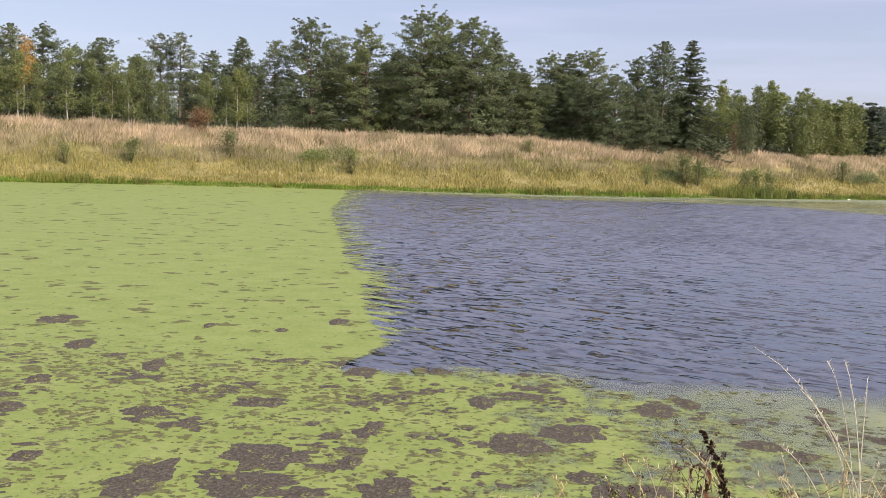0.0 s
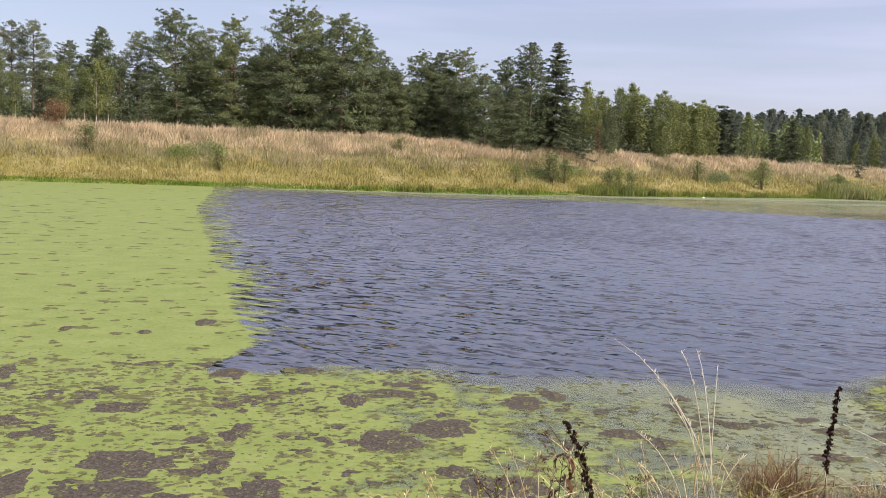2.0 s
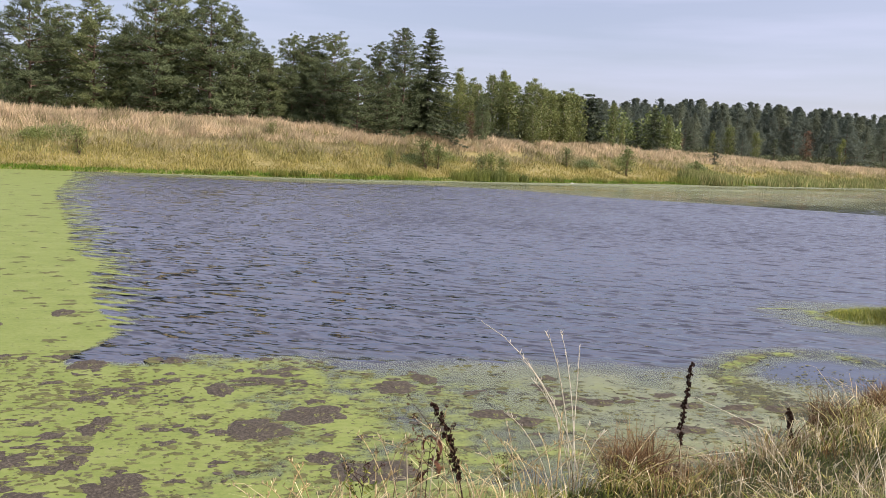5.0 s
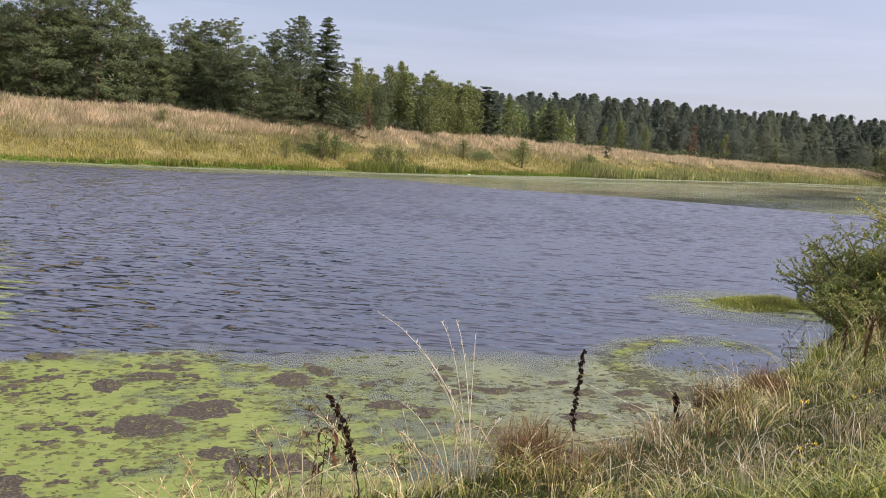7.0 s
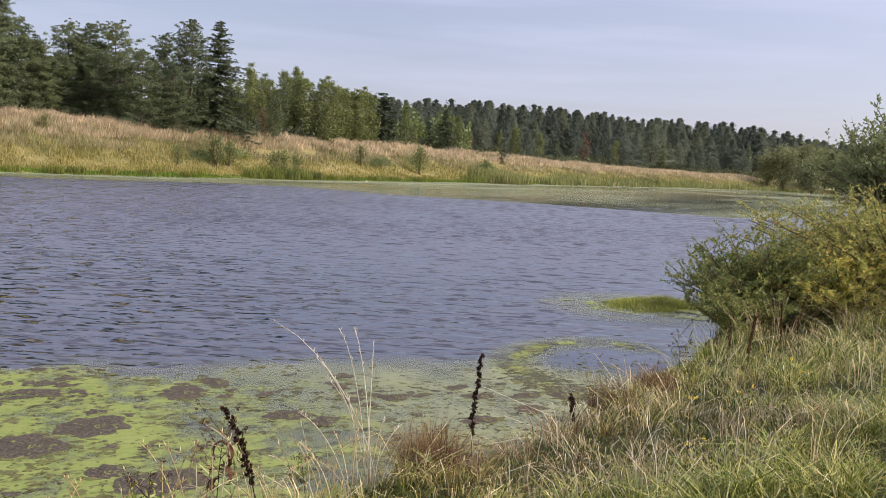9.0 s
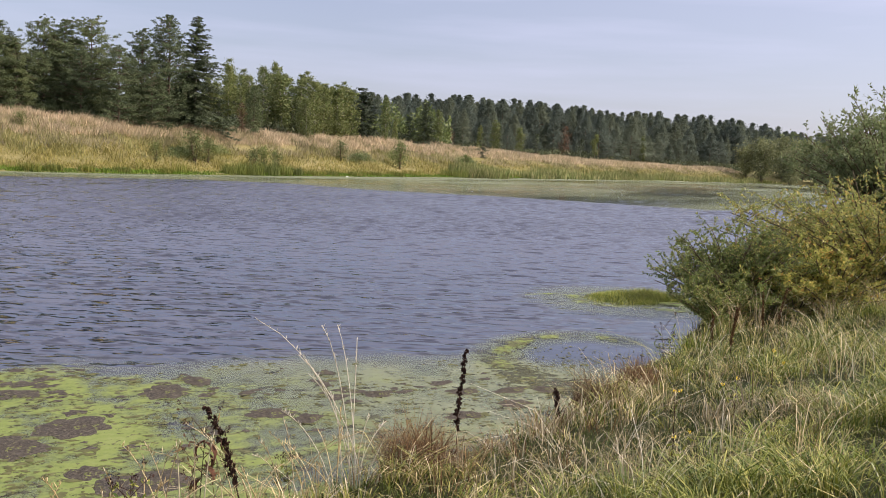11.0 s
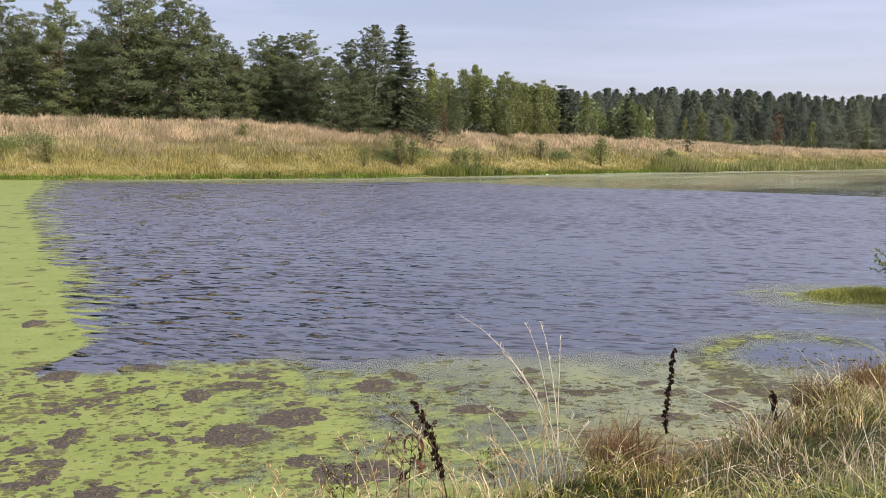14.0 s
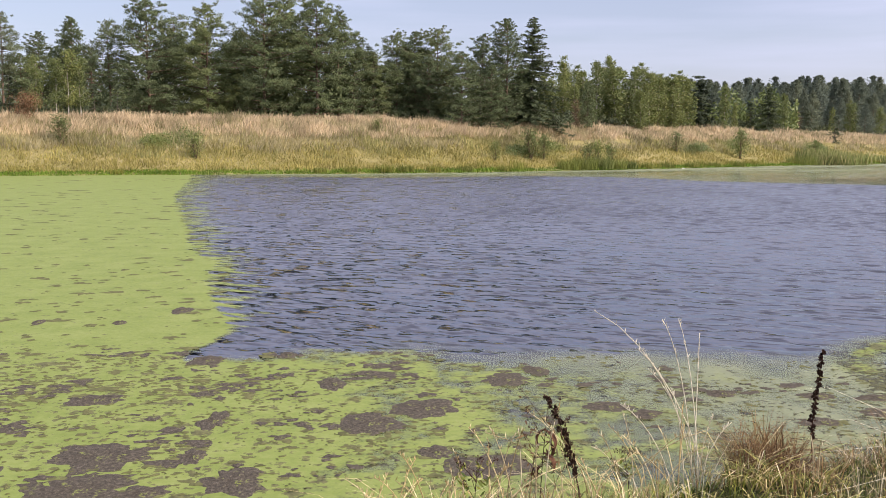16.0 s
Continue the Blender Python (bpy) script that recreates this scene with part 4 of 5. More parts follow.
def broadleaf(seed, h, w, name="birch_tree", label="slender birch with yellowing green leaves", category="birch tree", group="birches behind the bank",
              leaf=None, bark=None, bare=0.25, leaves=2600, size=0.17, stems=1, spread=0.05, droop=0.35, limbs_each=0, top=0.25):
    """A light leafy tree or shrub: stems, rising limbs and hanging sprays of separate leaves."""
    rng = np.random.default_rng(seed)
    root = tree_root(name, label, category, group)
    t, s = Soup(), Soup()
    limbs = []
    for k in range(stems):
        line = trunk_line(rng, h * rng.uniform(0.8, 1.0) if k else h, 0.03)
        line[:, :2] += rng.normal(0, spread * h, 2) * np.linspace(0.1 if stems > 1 else 0, 1, len(line))[:, None]
        t.tube(line, (0.007 * h + 0.02) * (1 - np.linspace(0, 0.9, len(line))), 6)
        for b in range(limbs_each or int(14 + 2.2 * h) // (1 + stems // 3)):
            u = bare + (1 - bare) * rng.uniform(0, 1) ** 0.9
            p = np.array([np.interp(u * line[-1, 2], line[:, 2], line[:, c]) for c in range(3)])
            q = (u - bare) / (1 - bare)
            long_ = w * 0.5 * (top + 1.15 * (q + 0.05) ** 0.5 * (1 - q) ** 0.6) * rng.uniform(0.55, 1.15)
            a = rng.uniform(0, 2 * math.pi)
            tip = p + [math.cos(a) * long_, math.sin(a) * long_, 0.55 * long_ + 0.1]
            t.tube([p, (p + tip) / 2 + [0, 0, 0.06 * long_], tip], [0.012 * long_ + 0.008, 0.008 * long_ + 0.006, 0.004], 3)
            limbs.append((p, tip, long_))
    each = max(6, leaves // len(limbs))
    for p, tip, long_ in limbs:
        f = rng.uniform(0.15, 1.1, each)
        c = p + (tip - p) * f[:, None] + rng.normal(0, 0.10 * long_ + size * 0.8, (each, 3))
        c[:, 2] -= rng.uniform(0, droop, each) * long_ * f
        d = rng.normal(size=(each, 3)) + [0, 0, -0.5]
        d *= (size * rng.uniform(0.7, 1.3, each) / np.linalg.norm(d, axis=1))[:, None]
        s.spikes(c, d, np.full(each, size * 0.32), rng, c * [1, 1, 0] / (np.linalg.norm(c[:, :2], axis=1)[:, None] + 0.1) + [0, 0, 0.35], 0.6)
    if h > 9:
        k = 360
        q = rng.uniform(0.02, 0.95, k)
        rr = w * 0.5 * (0.3 + 0.9 * q ** 0.4 * (1 - q) ** 0.5) * np.sqrt(rng.uniform(0.02, 0.6, k))
        aa = rng.uniform(0, 6.283, k)
        d = rng.normal(size=(k, 3)) + [0, 0, -0.4]
        d *= (0.42 * rng.uniform(0.6, 1.2, k) / np.linalg.norm(d, axis=1))[:, None]
        s.spikes(np.stack([rr * np.cos(aa), rr * np.sin(aa), (bare + (1 - bare) * q) * h], 1), d, np.full(k, 0.14), rng, np.stack([np.cos(aa), np.sin(aa), np.full(k, 0.3)], 1))
    part("trunk", t.mesh("trunk", bark or M_BIRCHBARK, True), root)
    part("crown", s.mesh("crown", leaf or M_BIRCH), root)
    return root


def polar(az, d):
    return math.sin(radians(az)) * d, math.cos(radians(az)) * d - 0.4


def stand(root, az, d, turn=0.0, scale=1.0):
    x, y = polar(az, d)
    root.matrix_basis = pose(x, y, float(height(x, y)) - 0.08, 0, 0, turn) @ Matrix.Diagonal((scale, scale, scale, 1))
    return root


def again(proto, az, d, top, base_h, turn):
    """A copy of a tree whose top reaches the given height over the water."""
    x, y = polar(az, d)
    z = float(height(x, y)) - 0.08
    k = (top - z) / base_h
    ob = copy_thing(proto, pose(x, y, z, 0, 0, turn))
    ob.scale = (k, k, k)
    return ob


rng = np.random.default_rng(11)
PINES = [pine(21, 16, 9.8, 0.05, low=0.8), pine(22, 16, 11.0, 0.04, low=0.85), pine(23, 16, 8.2, 0.10), pine(24, 16, 11.5, 0.06, 1.0, low=0.8),
         pine(25, 16, 7.0, 0.38, 0.75, M_PINE_LIGHT, "sparse tall pine with pale green needles", low=0.4),
         pine(26, 16, 10.8, 0.03, 1.0, low=0.95),
         pine(27, 16, 9.0, 0.03, 0.7, None, "pine in the depth of the wood", 22, 1.4, low=0.9, spike=(0.30, 0.066)), pine(28, 16, 8.0, 0.10, 0.7, None, "pine in the depth of the wood", 22, 1.4, low=0.8, spike=(0.30, 0.066))]
used_proto = set()


def plant(kind, az, d, el, turn):
    """Puts up a tree of a kind so that its top stands el degrees over the eye's level."""
    top = 2.75 + d * math.tan(radians(el))
    if kind not in used_proto:
        used_proto.add(kind)
        x, y = polar(az, d)
        z = float(height(x, y)) - 0.08
        k = (top - z) / 16
        PINES[kind].matrix_basis = pose(x, y, z, 0, 0, turn)
        PINES[kind].scale = (k, k, k)
        return PINES[kind]
    return again(PINES[kind], az, d, top, 16, turn)


FRONT = [(0, -27.2, 97, 6.6), (2, -25.6, 99, 6.8), (1, -23.9, 101, 6.9), (5, -20.6, 100, 6.5), (4, -17.4, 104, 7.0), (4, -16.3, 103, 7.15), (2, -14.4, 108, 6.1),
         (2, -12.6, 108, 7.0), (4, -10.6, 107, 7.0), (3, -8.4, 103, 8.3), (0, -6.9, 108, 7.4), (1, -5.0, 103, 8.15), (3, -1.6, 101, 9.1), (1, -0.3, 104, 9.0), (0, 1.6, 101, 8.95),
         (2, 3.0, 102, 7.9), (5, 3.9, 104, 6.7), (1, 6.6, 108, 6.8), (5, 7.8, 108, 6.9), (3, 9.2, 108, 7.05), (5, 10.7, 103, 5.7), (2, 12.0, 112, 6.7), (2, 13.5, 108, 7.6),
         (5, 12.6, 105, 4.9), (1, -22.2, 102, 5.9), (0, -18.8, 103, 5.7), (5, -15.4, 104, 4.9), (1, -11.6, 104, 5.4), (5, -3.2, 104, 6.6), (5, 5.2, 106, 5.6), (0, 8.6, 105, 5.4)]
for n, (kind, az, d, el) in enumerate(FRONT):
    plant(kind, az, d, el, n * 67.0)
# the wood behind them
for n in range(58):
    az = -33 + 52 * (n + rng.uniform(0, 1)) / 58
    d = rng.uniform(112, 165)
    el_line = np.interp(az, [-30, -20, -14, -9, -1, 3, 6, 12, 15, 18], [6.3, 6.0, 5.4, 6.4, 7.9, 6.6, 5.9, 5.9, 5.6, 4.2])
    plant(int(rng.integers(6, 8)), az, d, el_line * rng.uniform(0.72, 1.0), rng.uniform(0, 360))
# spruces
spruce_a = spruce(31, 15, 12.5, n_needle=15, taper=0.9, needle=0.46)
stand(spruce_a, 15.1, 111, 0, (2.75 + 111 * math.tan(radians(7.6)) - 4.0) / 15)
for az, d, el in ((7.3, 112, 6.2), (-3.4, 106, 4.8), (4.9, 107, 6.0), (14.6, 113, 5.2), (29.3, 165, 3.6)):
    again(spruce_a, az, d, 2.75 + d * math.tan(radians(el)), 15, az * 40)
# a lone bushy one before the birches
lone = spruce(34, 8.5, 5.6, "dense dark bushy spruce beside the birches", 13, 0.42, 0.52, 0.03)
stand(lone, 25.3, 147, 0, (2.75 + 147 * math.tan(radians(4.15)) - 4.5) / 8.5)
# birches
birch_a = broadleaf(41, 11, 3.9, leaves=7600, size=0.15, bare=0.06, limbs_each=84, top=0.06, droop=0.55)
birch_b = broadleaf(42, 11, 4.4, leaves=7800, size=0.15, bare=0.03, limbs_each=90, top=0.06, droop=0.55)
birch_c = broadleaf(48, 11, 3.4, leaves=6400, size=0.15, bare=0.10, limbs_each=74, top=0.04, droop=0.6)
stand(birch_a, 17.1, 129, 0, 0.95)
stand(birch_b, 19.1, 131, 50, 0.93)
stand(birch_c, 20.0, 136, 80, 1.0)
for n, (az, d, el) in enumerate(((16.4, 133, 4.5), (18.2, 135, 4.55), (20.4, 131, 4.85), (21.4, 132, 4.5), (22.4, 133, 4.45), (23.2, 139, 4.3), (24.2, 141, 4.3), (20.9, 137, 4.2), (26.8, 146, 3.4),
                                 (17.7, 127, 3.7), (21.9, 128, 3.6), (30.2, 171, 2.9), (33.8, 201, 2.6), (18.6, 133, 4.3), (19.8, 134, 4.5), (22.9, 136, 4.4), (15.9, 131, 4.2), (24.8, 142, 4.0), (23.7, 138, 4.5), (17.4, 136, 4.4), (16.9, 139, 4.7), (18.0, 141, 4.5), (19.4, 142, 4.8), (20.6, 143, 4.9), (21.7, 142, 4.7), (22.6, 144, 4.5))):
    ob = again((birch_a, birch_b, birch_c)[n % 3], az, d, 2.75 + d * math.tan(radians(el * (0.93 + 0.14 * (n * 0.618 % 1)))), 11, n * 50)
    ob.scale = (ob.scale[0] * (1.15 + 0.5 * (n * 0.382 % 1)), ob.scale[1] * (1.15 + 0.5 * (n * 0.382 % 1)), ob.scale[2])
# young birches and aspens in front of the pines, left of the clearing
young = broadleaf(43, 7, 2.9, "young_birch", "young slender birch with sparse yellow-green leaves", "birch tree", "young birches before the pines", bare=0.2, leaves=2300, size=0.2)
stand(young, -22.6, 92, 0, 1.0)
for n, (az, d, el) in enumerate(((-25.2, 92, 5.2), (-24.1, 93, 4.6), (-21.3, 94, 5.0), (-20.2, 93, 4.9), (-19.2, 92, 4.6), (-18.1, 95, 4.7), (-14.6, 95, 4.6), (-13.6, 94, 4.5), (-12.9, 94, 5.0),
                                 (-12.2, 96, 4.7), (-17.2, 93, 3.9), (-26.4, 93, 5.0))):
    again(young, az, d, 2.75 + d * math.tan(radians(el)), 7, n * 77)
autumn = broadleaf(44, 8, 2.6, "autumn_birch", "birch with orange autumn leaves among pines", "birch tree", bare=0.4, leaves=1500, size=0.17, leaf=M_ORANGE)
stand(autumn, -25.0, 96, 0, 1.05)
rust = broadleaf(45, 2.6, 3.6, "rust_brown_shrub", "rust-brown leafy shrub at the edge of the pines", "shrub", "", M_RUST, M_TWIG, 0.05, 1800, 0.13, 6, 0.12, 0.2)
stand(rust, -15.2, 91, 0, 1.0)
rust_tree = broadleaf(46, 3.4, 1.6, "rust_brown_sapling", "small reddish-brown sapling before the birches", "sapling", "", M_RUST, M_TWIG, 0.1, 900, 0.12, 2, 0.06, 0.2)
stand(rust_tree, 17.9, 116, 0, 1.15)
fir = spruce(33, 4.5, 2.8, "young dark green conifer at the wood's edge", 8)
stand(fir, -23.0, 95, 0, 1.1)
for n, (az, d, k) in enumerate(((-16.0, 97, 1.0), (-21.9, 96, 1.2), (-26.0, 96, 1.1), (-11.5, 99, 0.9), (-19.6, 97, 1.1), (1.0, 101, 0.8), (11.9, 104, 0.9), (16.5, 112, 0.9), (33.0, 170, 1.1), (-10.2, 99, 0.9), (-7.0, 100, 0.8))):
    f = copy_thing(fir, pose(0, 0, 0))
    stand(f, az, d, n * 61, k)


def far_wood():
    """The receding edge of the pine forest on the far right."""
    far_label = "distant tall pine at the forest edge"
    protos = [pine(61, 17, 12.5, 0.10, 0.62, M_FAR_HAZE, far_label, 22, 1.35, 0.10, 0.9, (0.30, 0.075), 1.0, 190),
              pine(62, 17, 10.5, 0.16, 0.62, M_FAR_HAZE, far_label, 22, 1.35, 0.12, 0.8, (0.30, 0.075), 0.8, 190),
              pine(63, 17, 14.0, 0.08, 0.62, M_FAR_HAZE, far_label, 22, 1.35, 0.08, 0.95, (0.30, 0.075), 1.2, 190)]
    for p in protos:
        tagged(p, group="distant pines")
    r = np.random.default_rng(5)
    placed = set()
    for n in range(300):
        az = 22.5 + 36 * ((n + r.uniform(0, 1)) / 300)
        edge = np.interp(az, [22, 26, 33, 41, 50, 58], [135, 165, 205, 262, 350, 400])
        row = n % 4
        d = edge + row * 16 + r.uniform(0, 14)
        el = np.interp(az, [22, 25.5, 28.7, 32.6, 36.9, 41.4, 46.4, 49.7, 52, 58], [4.0, 3.8, 3.8, 3.85, 3.65, 3.4, 3.3, 2.95, 2.5, 2.2])
        el *= (r.uniform(0.95, 1.08) if row == 3 else r.uniform(0.82, 1.08)) if row else r.uniform(0.45, 1.0)
        k = int(r.integers(0, 3))
        top = 2.75 + d * math.tan(radians(el))
        if k in placed:
            ob = again(protos[k], az, d, top, 17, r.uniform(0, 360))
            g = r.uniform(0.85, 1.4)
            ob.scale = (ob.scale[0] * g, ob.scale[1] * g, ob.scale[2])
        else:
            placed.add(k)
            x, y = polar(az, d)
            z = float(height(x, y)) - 0.08
            protos[k].matrix_basis = pose(x, y, z)
            protos[k].scale = ((top - z) / 17,) * 3


far_wood()


for az, d, el in ((38.2, 236, 2.7), (30.9, 187, 2.3)):
    again(rust_tree, az, d + 3, 2.75 + d * math.tan(radians(el * 0.85)), 3.4, az * 50)
for n, (az, d, el) in enumerate(((29.7, 176, 2.7), (32.8, 196, 2.2), (35.3, 214, 2.1), (27.4, 158, 2.5), (40.1, 250, 1.9), (43.0, 275, 2.0))):
    again(birch_a if n % 2 else young, az, d, 2.75 + d * math.tan(radians(el)), 11 if n % 2 else 7, n * 65)
for n, (az, d, k) in enumerate(((28.3, 166, 1.3), (31.5, 186, 1.2), (34.0, 202, 1.5), (36.4, 221, 1.4), (39.2, 243, 1.4), (41.6, 262, 1.6), (44.6, 292, 1.6))):
    f = copy_thing(fir, pose(0, 0, 0))
    stand(f, az, d, n * 47, k)
shore_willow = broadleaf(47, 9, 8.5, "shore_willow", "rounded olive-green willow at the pond's far end", "willow", "willows at the pond's far end", M_OLIVELEAF, M_GREYBARK, 0.08, 4200, 0.42, 6, 0.16, 0.2)
stand(shore_willow, 50.1, 306, 0, 1.45)
for n, (az, d, el) in enumerate(((49.2, 308, 1.5), (51.2, 318, 2.1), (52.4, 322, 1.9), (51.7, 300, 1.5), (53.6, 320, 1.7), (56.6, 84, 1.2), (56.4, 110, 1.6), (57.2, 66, 1.0))):
    again(shore_willow, az, d, 2.75 + d * math.tan(radians(el)), 9, n * 71)


def wood_floor(name, label, n, az0, az1, edge, deep, h0, h1, size, material, seed):
    """Undergrowth and the dark depth of the wood: uncounted leafy clumps."""
    r = np.random.default_rng(seed)
    az = r.uniform(az0, az1, n)
    d = np.interp(az, *edge) + r.uniform(*deep, n)
    x, y = np.sin(np.radians(az)) * d, np.cos(np.radians(az)) * d
    top = np.interp(az, [az0, az1], [h0, h1]) * (0.6 + 0.4 * fractal(az, d * 0, 0.9, seed, 3))
    z = height(x, y) + top * r.uniform(0, 1, n) ** 1.3
    w = r.normal(size=(n, 3)) + [0, 0, 0.5]
    w *= (size * r.uniform(0.5, 1.2, n) / np.linalg.norm(w, axis=1))[:, None]
    g = Soup()
    g.spikes(np.stack([x, y, z], 1), w, np.full(n, size * 0.2), r)
    return tagged(new(name, g.mesh(name, material)), label, "undergrowth", kind="stuff")


EDGE_L = ([-36, -20, -5, 10, 18, 26], [96, 97, 102, 107, 116, 128])
EDGE_R = ([16, 22, 26, 33, 41, 50, 60], [118, 128, 150, 195, 250, 335, 380])
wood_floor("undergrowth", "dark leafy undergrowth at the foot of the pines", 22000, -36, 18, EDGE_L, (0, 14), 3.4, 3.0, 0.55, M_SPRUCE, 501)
wood_floor("undergrowth", "green undergrowth along the receding forest edge", 20000, 16, 60, EDGE_R, (3, 16), 2.6, 3.6, 0.8, M_UNDER, 502)
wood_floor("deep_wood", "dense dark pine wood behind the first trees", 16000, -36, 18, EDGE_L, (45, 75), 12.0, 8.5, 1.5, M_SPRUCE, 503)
wood_floor("deep_wood", "dense leafy wood behind the birches", 12000, 12, 31, ([12, 31], [142, 172]), (0, 20), 11.0, 9.5, 1.0, M_SHRUB, 505)
wood_floor("deep_wood", "dense pine forest behind the receding edge", 26000, 16, 60, EDGE_R, (22, 60), 9.0, 15.0, 1.2, M_FAR_HAZE, 504)


# ---- grass of the opposite bank ----
def along_far(n, rng, s0, s1, bias=0.35):
    """Random places s0 to s1 metres back from the opposite shore, thinner towards its far end."""
    w = np.concatenate([[0], np.cumsum(np.linalg.norm(np.diff(FAR_A, axis=0), axis=1) / (np.hypot(FAR_A[1:, 0], FAR_A[1:, 1]) / 75) ** 1.5)])
    u = np.interp(rng.uniform(0, w[-1], n), w, np.arange(len(w)))
    i = np.arange(len(FAR_A))
    d = np.gradient(FAR_A, axis=0)
    d /= np.linalg.norm(d, axis=1)[:, None]
    dx, dy = np.interp(u, i, d[:, 0]), np.interp(u, i, d[:, 1])
    s = rng.uniform(s0, s1, n)
    return np.interp(u, i, FAR_A[:, 0]) - dy * s, np.interp(u, i, FAR_A[:, 1]) + dx * s, s


def bank_grass(name, label, n, s0, s1, h0, h1, wide, lean, material, seed, clumpy=0.0, scale=0.3, plume=False, right_of=None):
    r = np.random.default_rng(seed)
    x, y, s = along_far(n, r, s0, s1)
    if right_of is not None:
        x, y = x[x > right_of], y[x > right_of]
        n = len(x)
    if clumpy:
        keep = fractal(x, y, scale, seed, 3) > r.uniform(-1, 1, n) * 0.25 + clumpy
        x, y = x[keep], y[keep]
    z = height(x, y)
    m = len(x)
    far_k = np.clip(np.hypot(x, y) / 85, 1, 2.2)
    hh = r.uniform(h0, h1, m) * (1 + 0.45 * fractal(x, y, 0.42, seed + 2, 3)) * (1 + 0.40 * fractal(x, y, 1.5, seed + 5, 2))
    base = np.stack([x, y, z - 0.05], 1)
    g = Soup()
    if plume:
        a = r.uniform(0, 2 * math.pi, m)
        sway = 0.10 + 0.25 * fractal(x, y, 0.6, seed + 9, 2)
        way = np.stack([np.cos(a) * lean + sway, np.sin(a) * lean, np.ones(m)], 1) * hh[:, None]
        g.spikes(base, way, wide * far_k, r)
    else:
        g.blades(base, hh, wide * far_k, r.uniform(0.1, lean, m), r, 2)
    return tagged(new(name, g.mesh(name, material)), label, "grass", kind="stuff")


bank_grass("tall_reedgrass", "tall pale pinkish-tan reedgrass along the bank's crest", 90000, 10.2, 19, 0.55, 0.98, 0.030, 0.42, M_PLUME, 71, plume=True)
bank_grass("straw_grass", "dry straw-coloured grass on the bank's slope", 62000, 7.6, 16, 0.45, 0.90, 0.030, 0.45, M_STRAW, 72, -0.25, plume=True)
bank_grass("olive_grass", "olive-green grass in patches on the slope", 64000, 6.0, 13.5, 0.35, 0.80, 0.036, 0.7, M_OLIVE, 73, -0.02, 0.2)
bank_grass("yellow_grass", "low golden-yellow grass near the water", 76000, 1.5, 9.0, 0.22, 0.52, 0.038, 0.8, M_YELLOW, 74)
bank_grass("water_edge_grass", "bright green grass along the waterline", 40000, -0.3, 2.0, 0.12, 0.32, 0.045, 0.7, M_LIP, 75)
bank_grass("sedge_clumps", "upright yellow-green sedge clumps at the waterline", 26000, 0.2, 2.4, 0.40, 0.95, 0.026, 0.3, M_SEDGE, 76, 0.30, 0.5, False, 9.0)


def reed_bed():
    """The tall reeds towards the pond's far end."""
    r = np.random.default_rng(77)
    n = 30000
    u = r.uniform(0, 1, n)
    i = np.interp(u ** 1.5, [0, 1], [10.9, 17])
    x = np.interp(i, np.arange(len(FAR_A)), FAR_A[:, 0]) + r.uniform(-4, 2, n)
    y = np.interp(i, np.arange(len(FAR_A)), FAR_A[:, 1]) + r.uniform(-3.5, 3, n)
    ok = fractal(x, y, 0.12, 21, 3) > r.uniform(-0.35, 0.25, n)
    x, y = x[ok], y[ok]
    n = len(x)
    g = Soup()
    z = np.maximum(height(x, y), -0.2)
    a = r.uniform(0, 6.28, n)
    hh = r.uniform(0.8, 1.9, n) * (1 + 0.5 * fractal(x, y, 0.13, 4, 3))
    g.spikes(np.stack([x, y, z - 0.05], 1), np.stack([np.cos(a) * 0.3, np.sin(a) * 0.3, np.ones(n)], 1) * hh[:, None], np.full(n, 0.08), r)
    return tagged(new("reed_bed", g.mesh("reed_bed", M_REED)), "tall olive-green reeds at the pond's far end", "reeds", kind="stuff")


reed_bed()

# shrubs on the slope
shrub = broadleaf(81, 1.7, 1.5, "bank_shrub", "small leafy green shrub on the grassy bank", "shrub", "shrubs on the bank", M_SHRUB, M_TWIG, 0.08, 700, 0.11, 5, 0.12, 0.1)


def on_far(ob, x, s, k):
    """Sets a thing s metres up the opposite bank at x."""
    y = float(np.interp(x, FAR_A[:, 0], FAR_A[:, 1])) + s * 1.05
    ob.matrix_basis = pose(x, y, float(height(x, y)) - 0.05, 0, 0, x * 31 % 360) @ Matrix.Diagonal((k, k, k, 1))


for n, (x, s, k) in enumerate(((-27.5, 7.5, 1.2), (-19.7, 8.5, 1.4), (-8.4, 6.0, 1.25), (21.0, 5.5, 1.2), (25.8, 6.0, 1.9), (27.5, 6.0, 1.5), (-32.0, 6.5, 1.0), (33.0, 1.4, 1.6), (31.5, 1.2, 1.5), (35.0, 1.4, 1.4), (50.0, 8.0, 1.5),
                               (8.8, 12.0, 0.9), (62, 6, 2.2), (80, 5, 1.6))):
    ob = shrub if n == 0 else copy_thing(shrub, pose(0, 0, 0))
    on_far(ob, x, s, k)


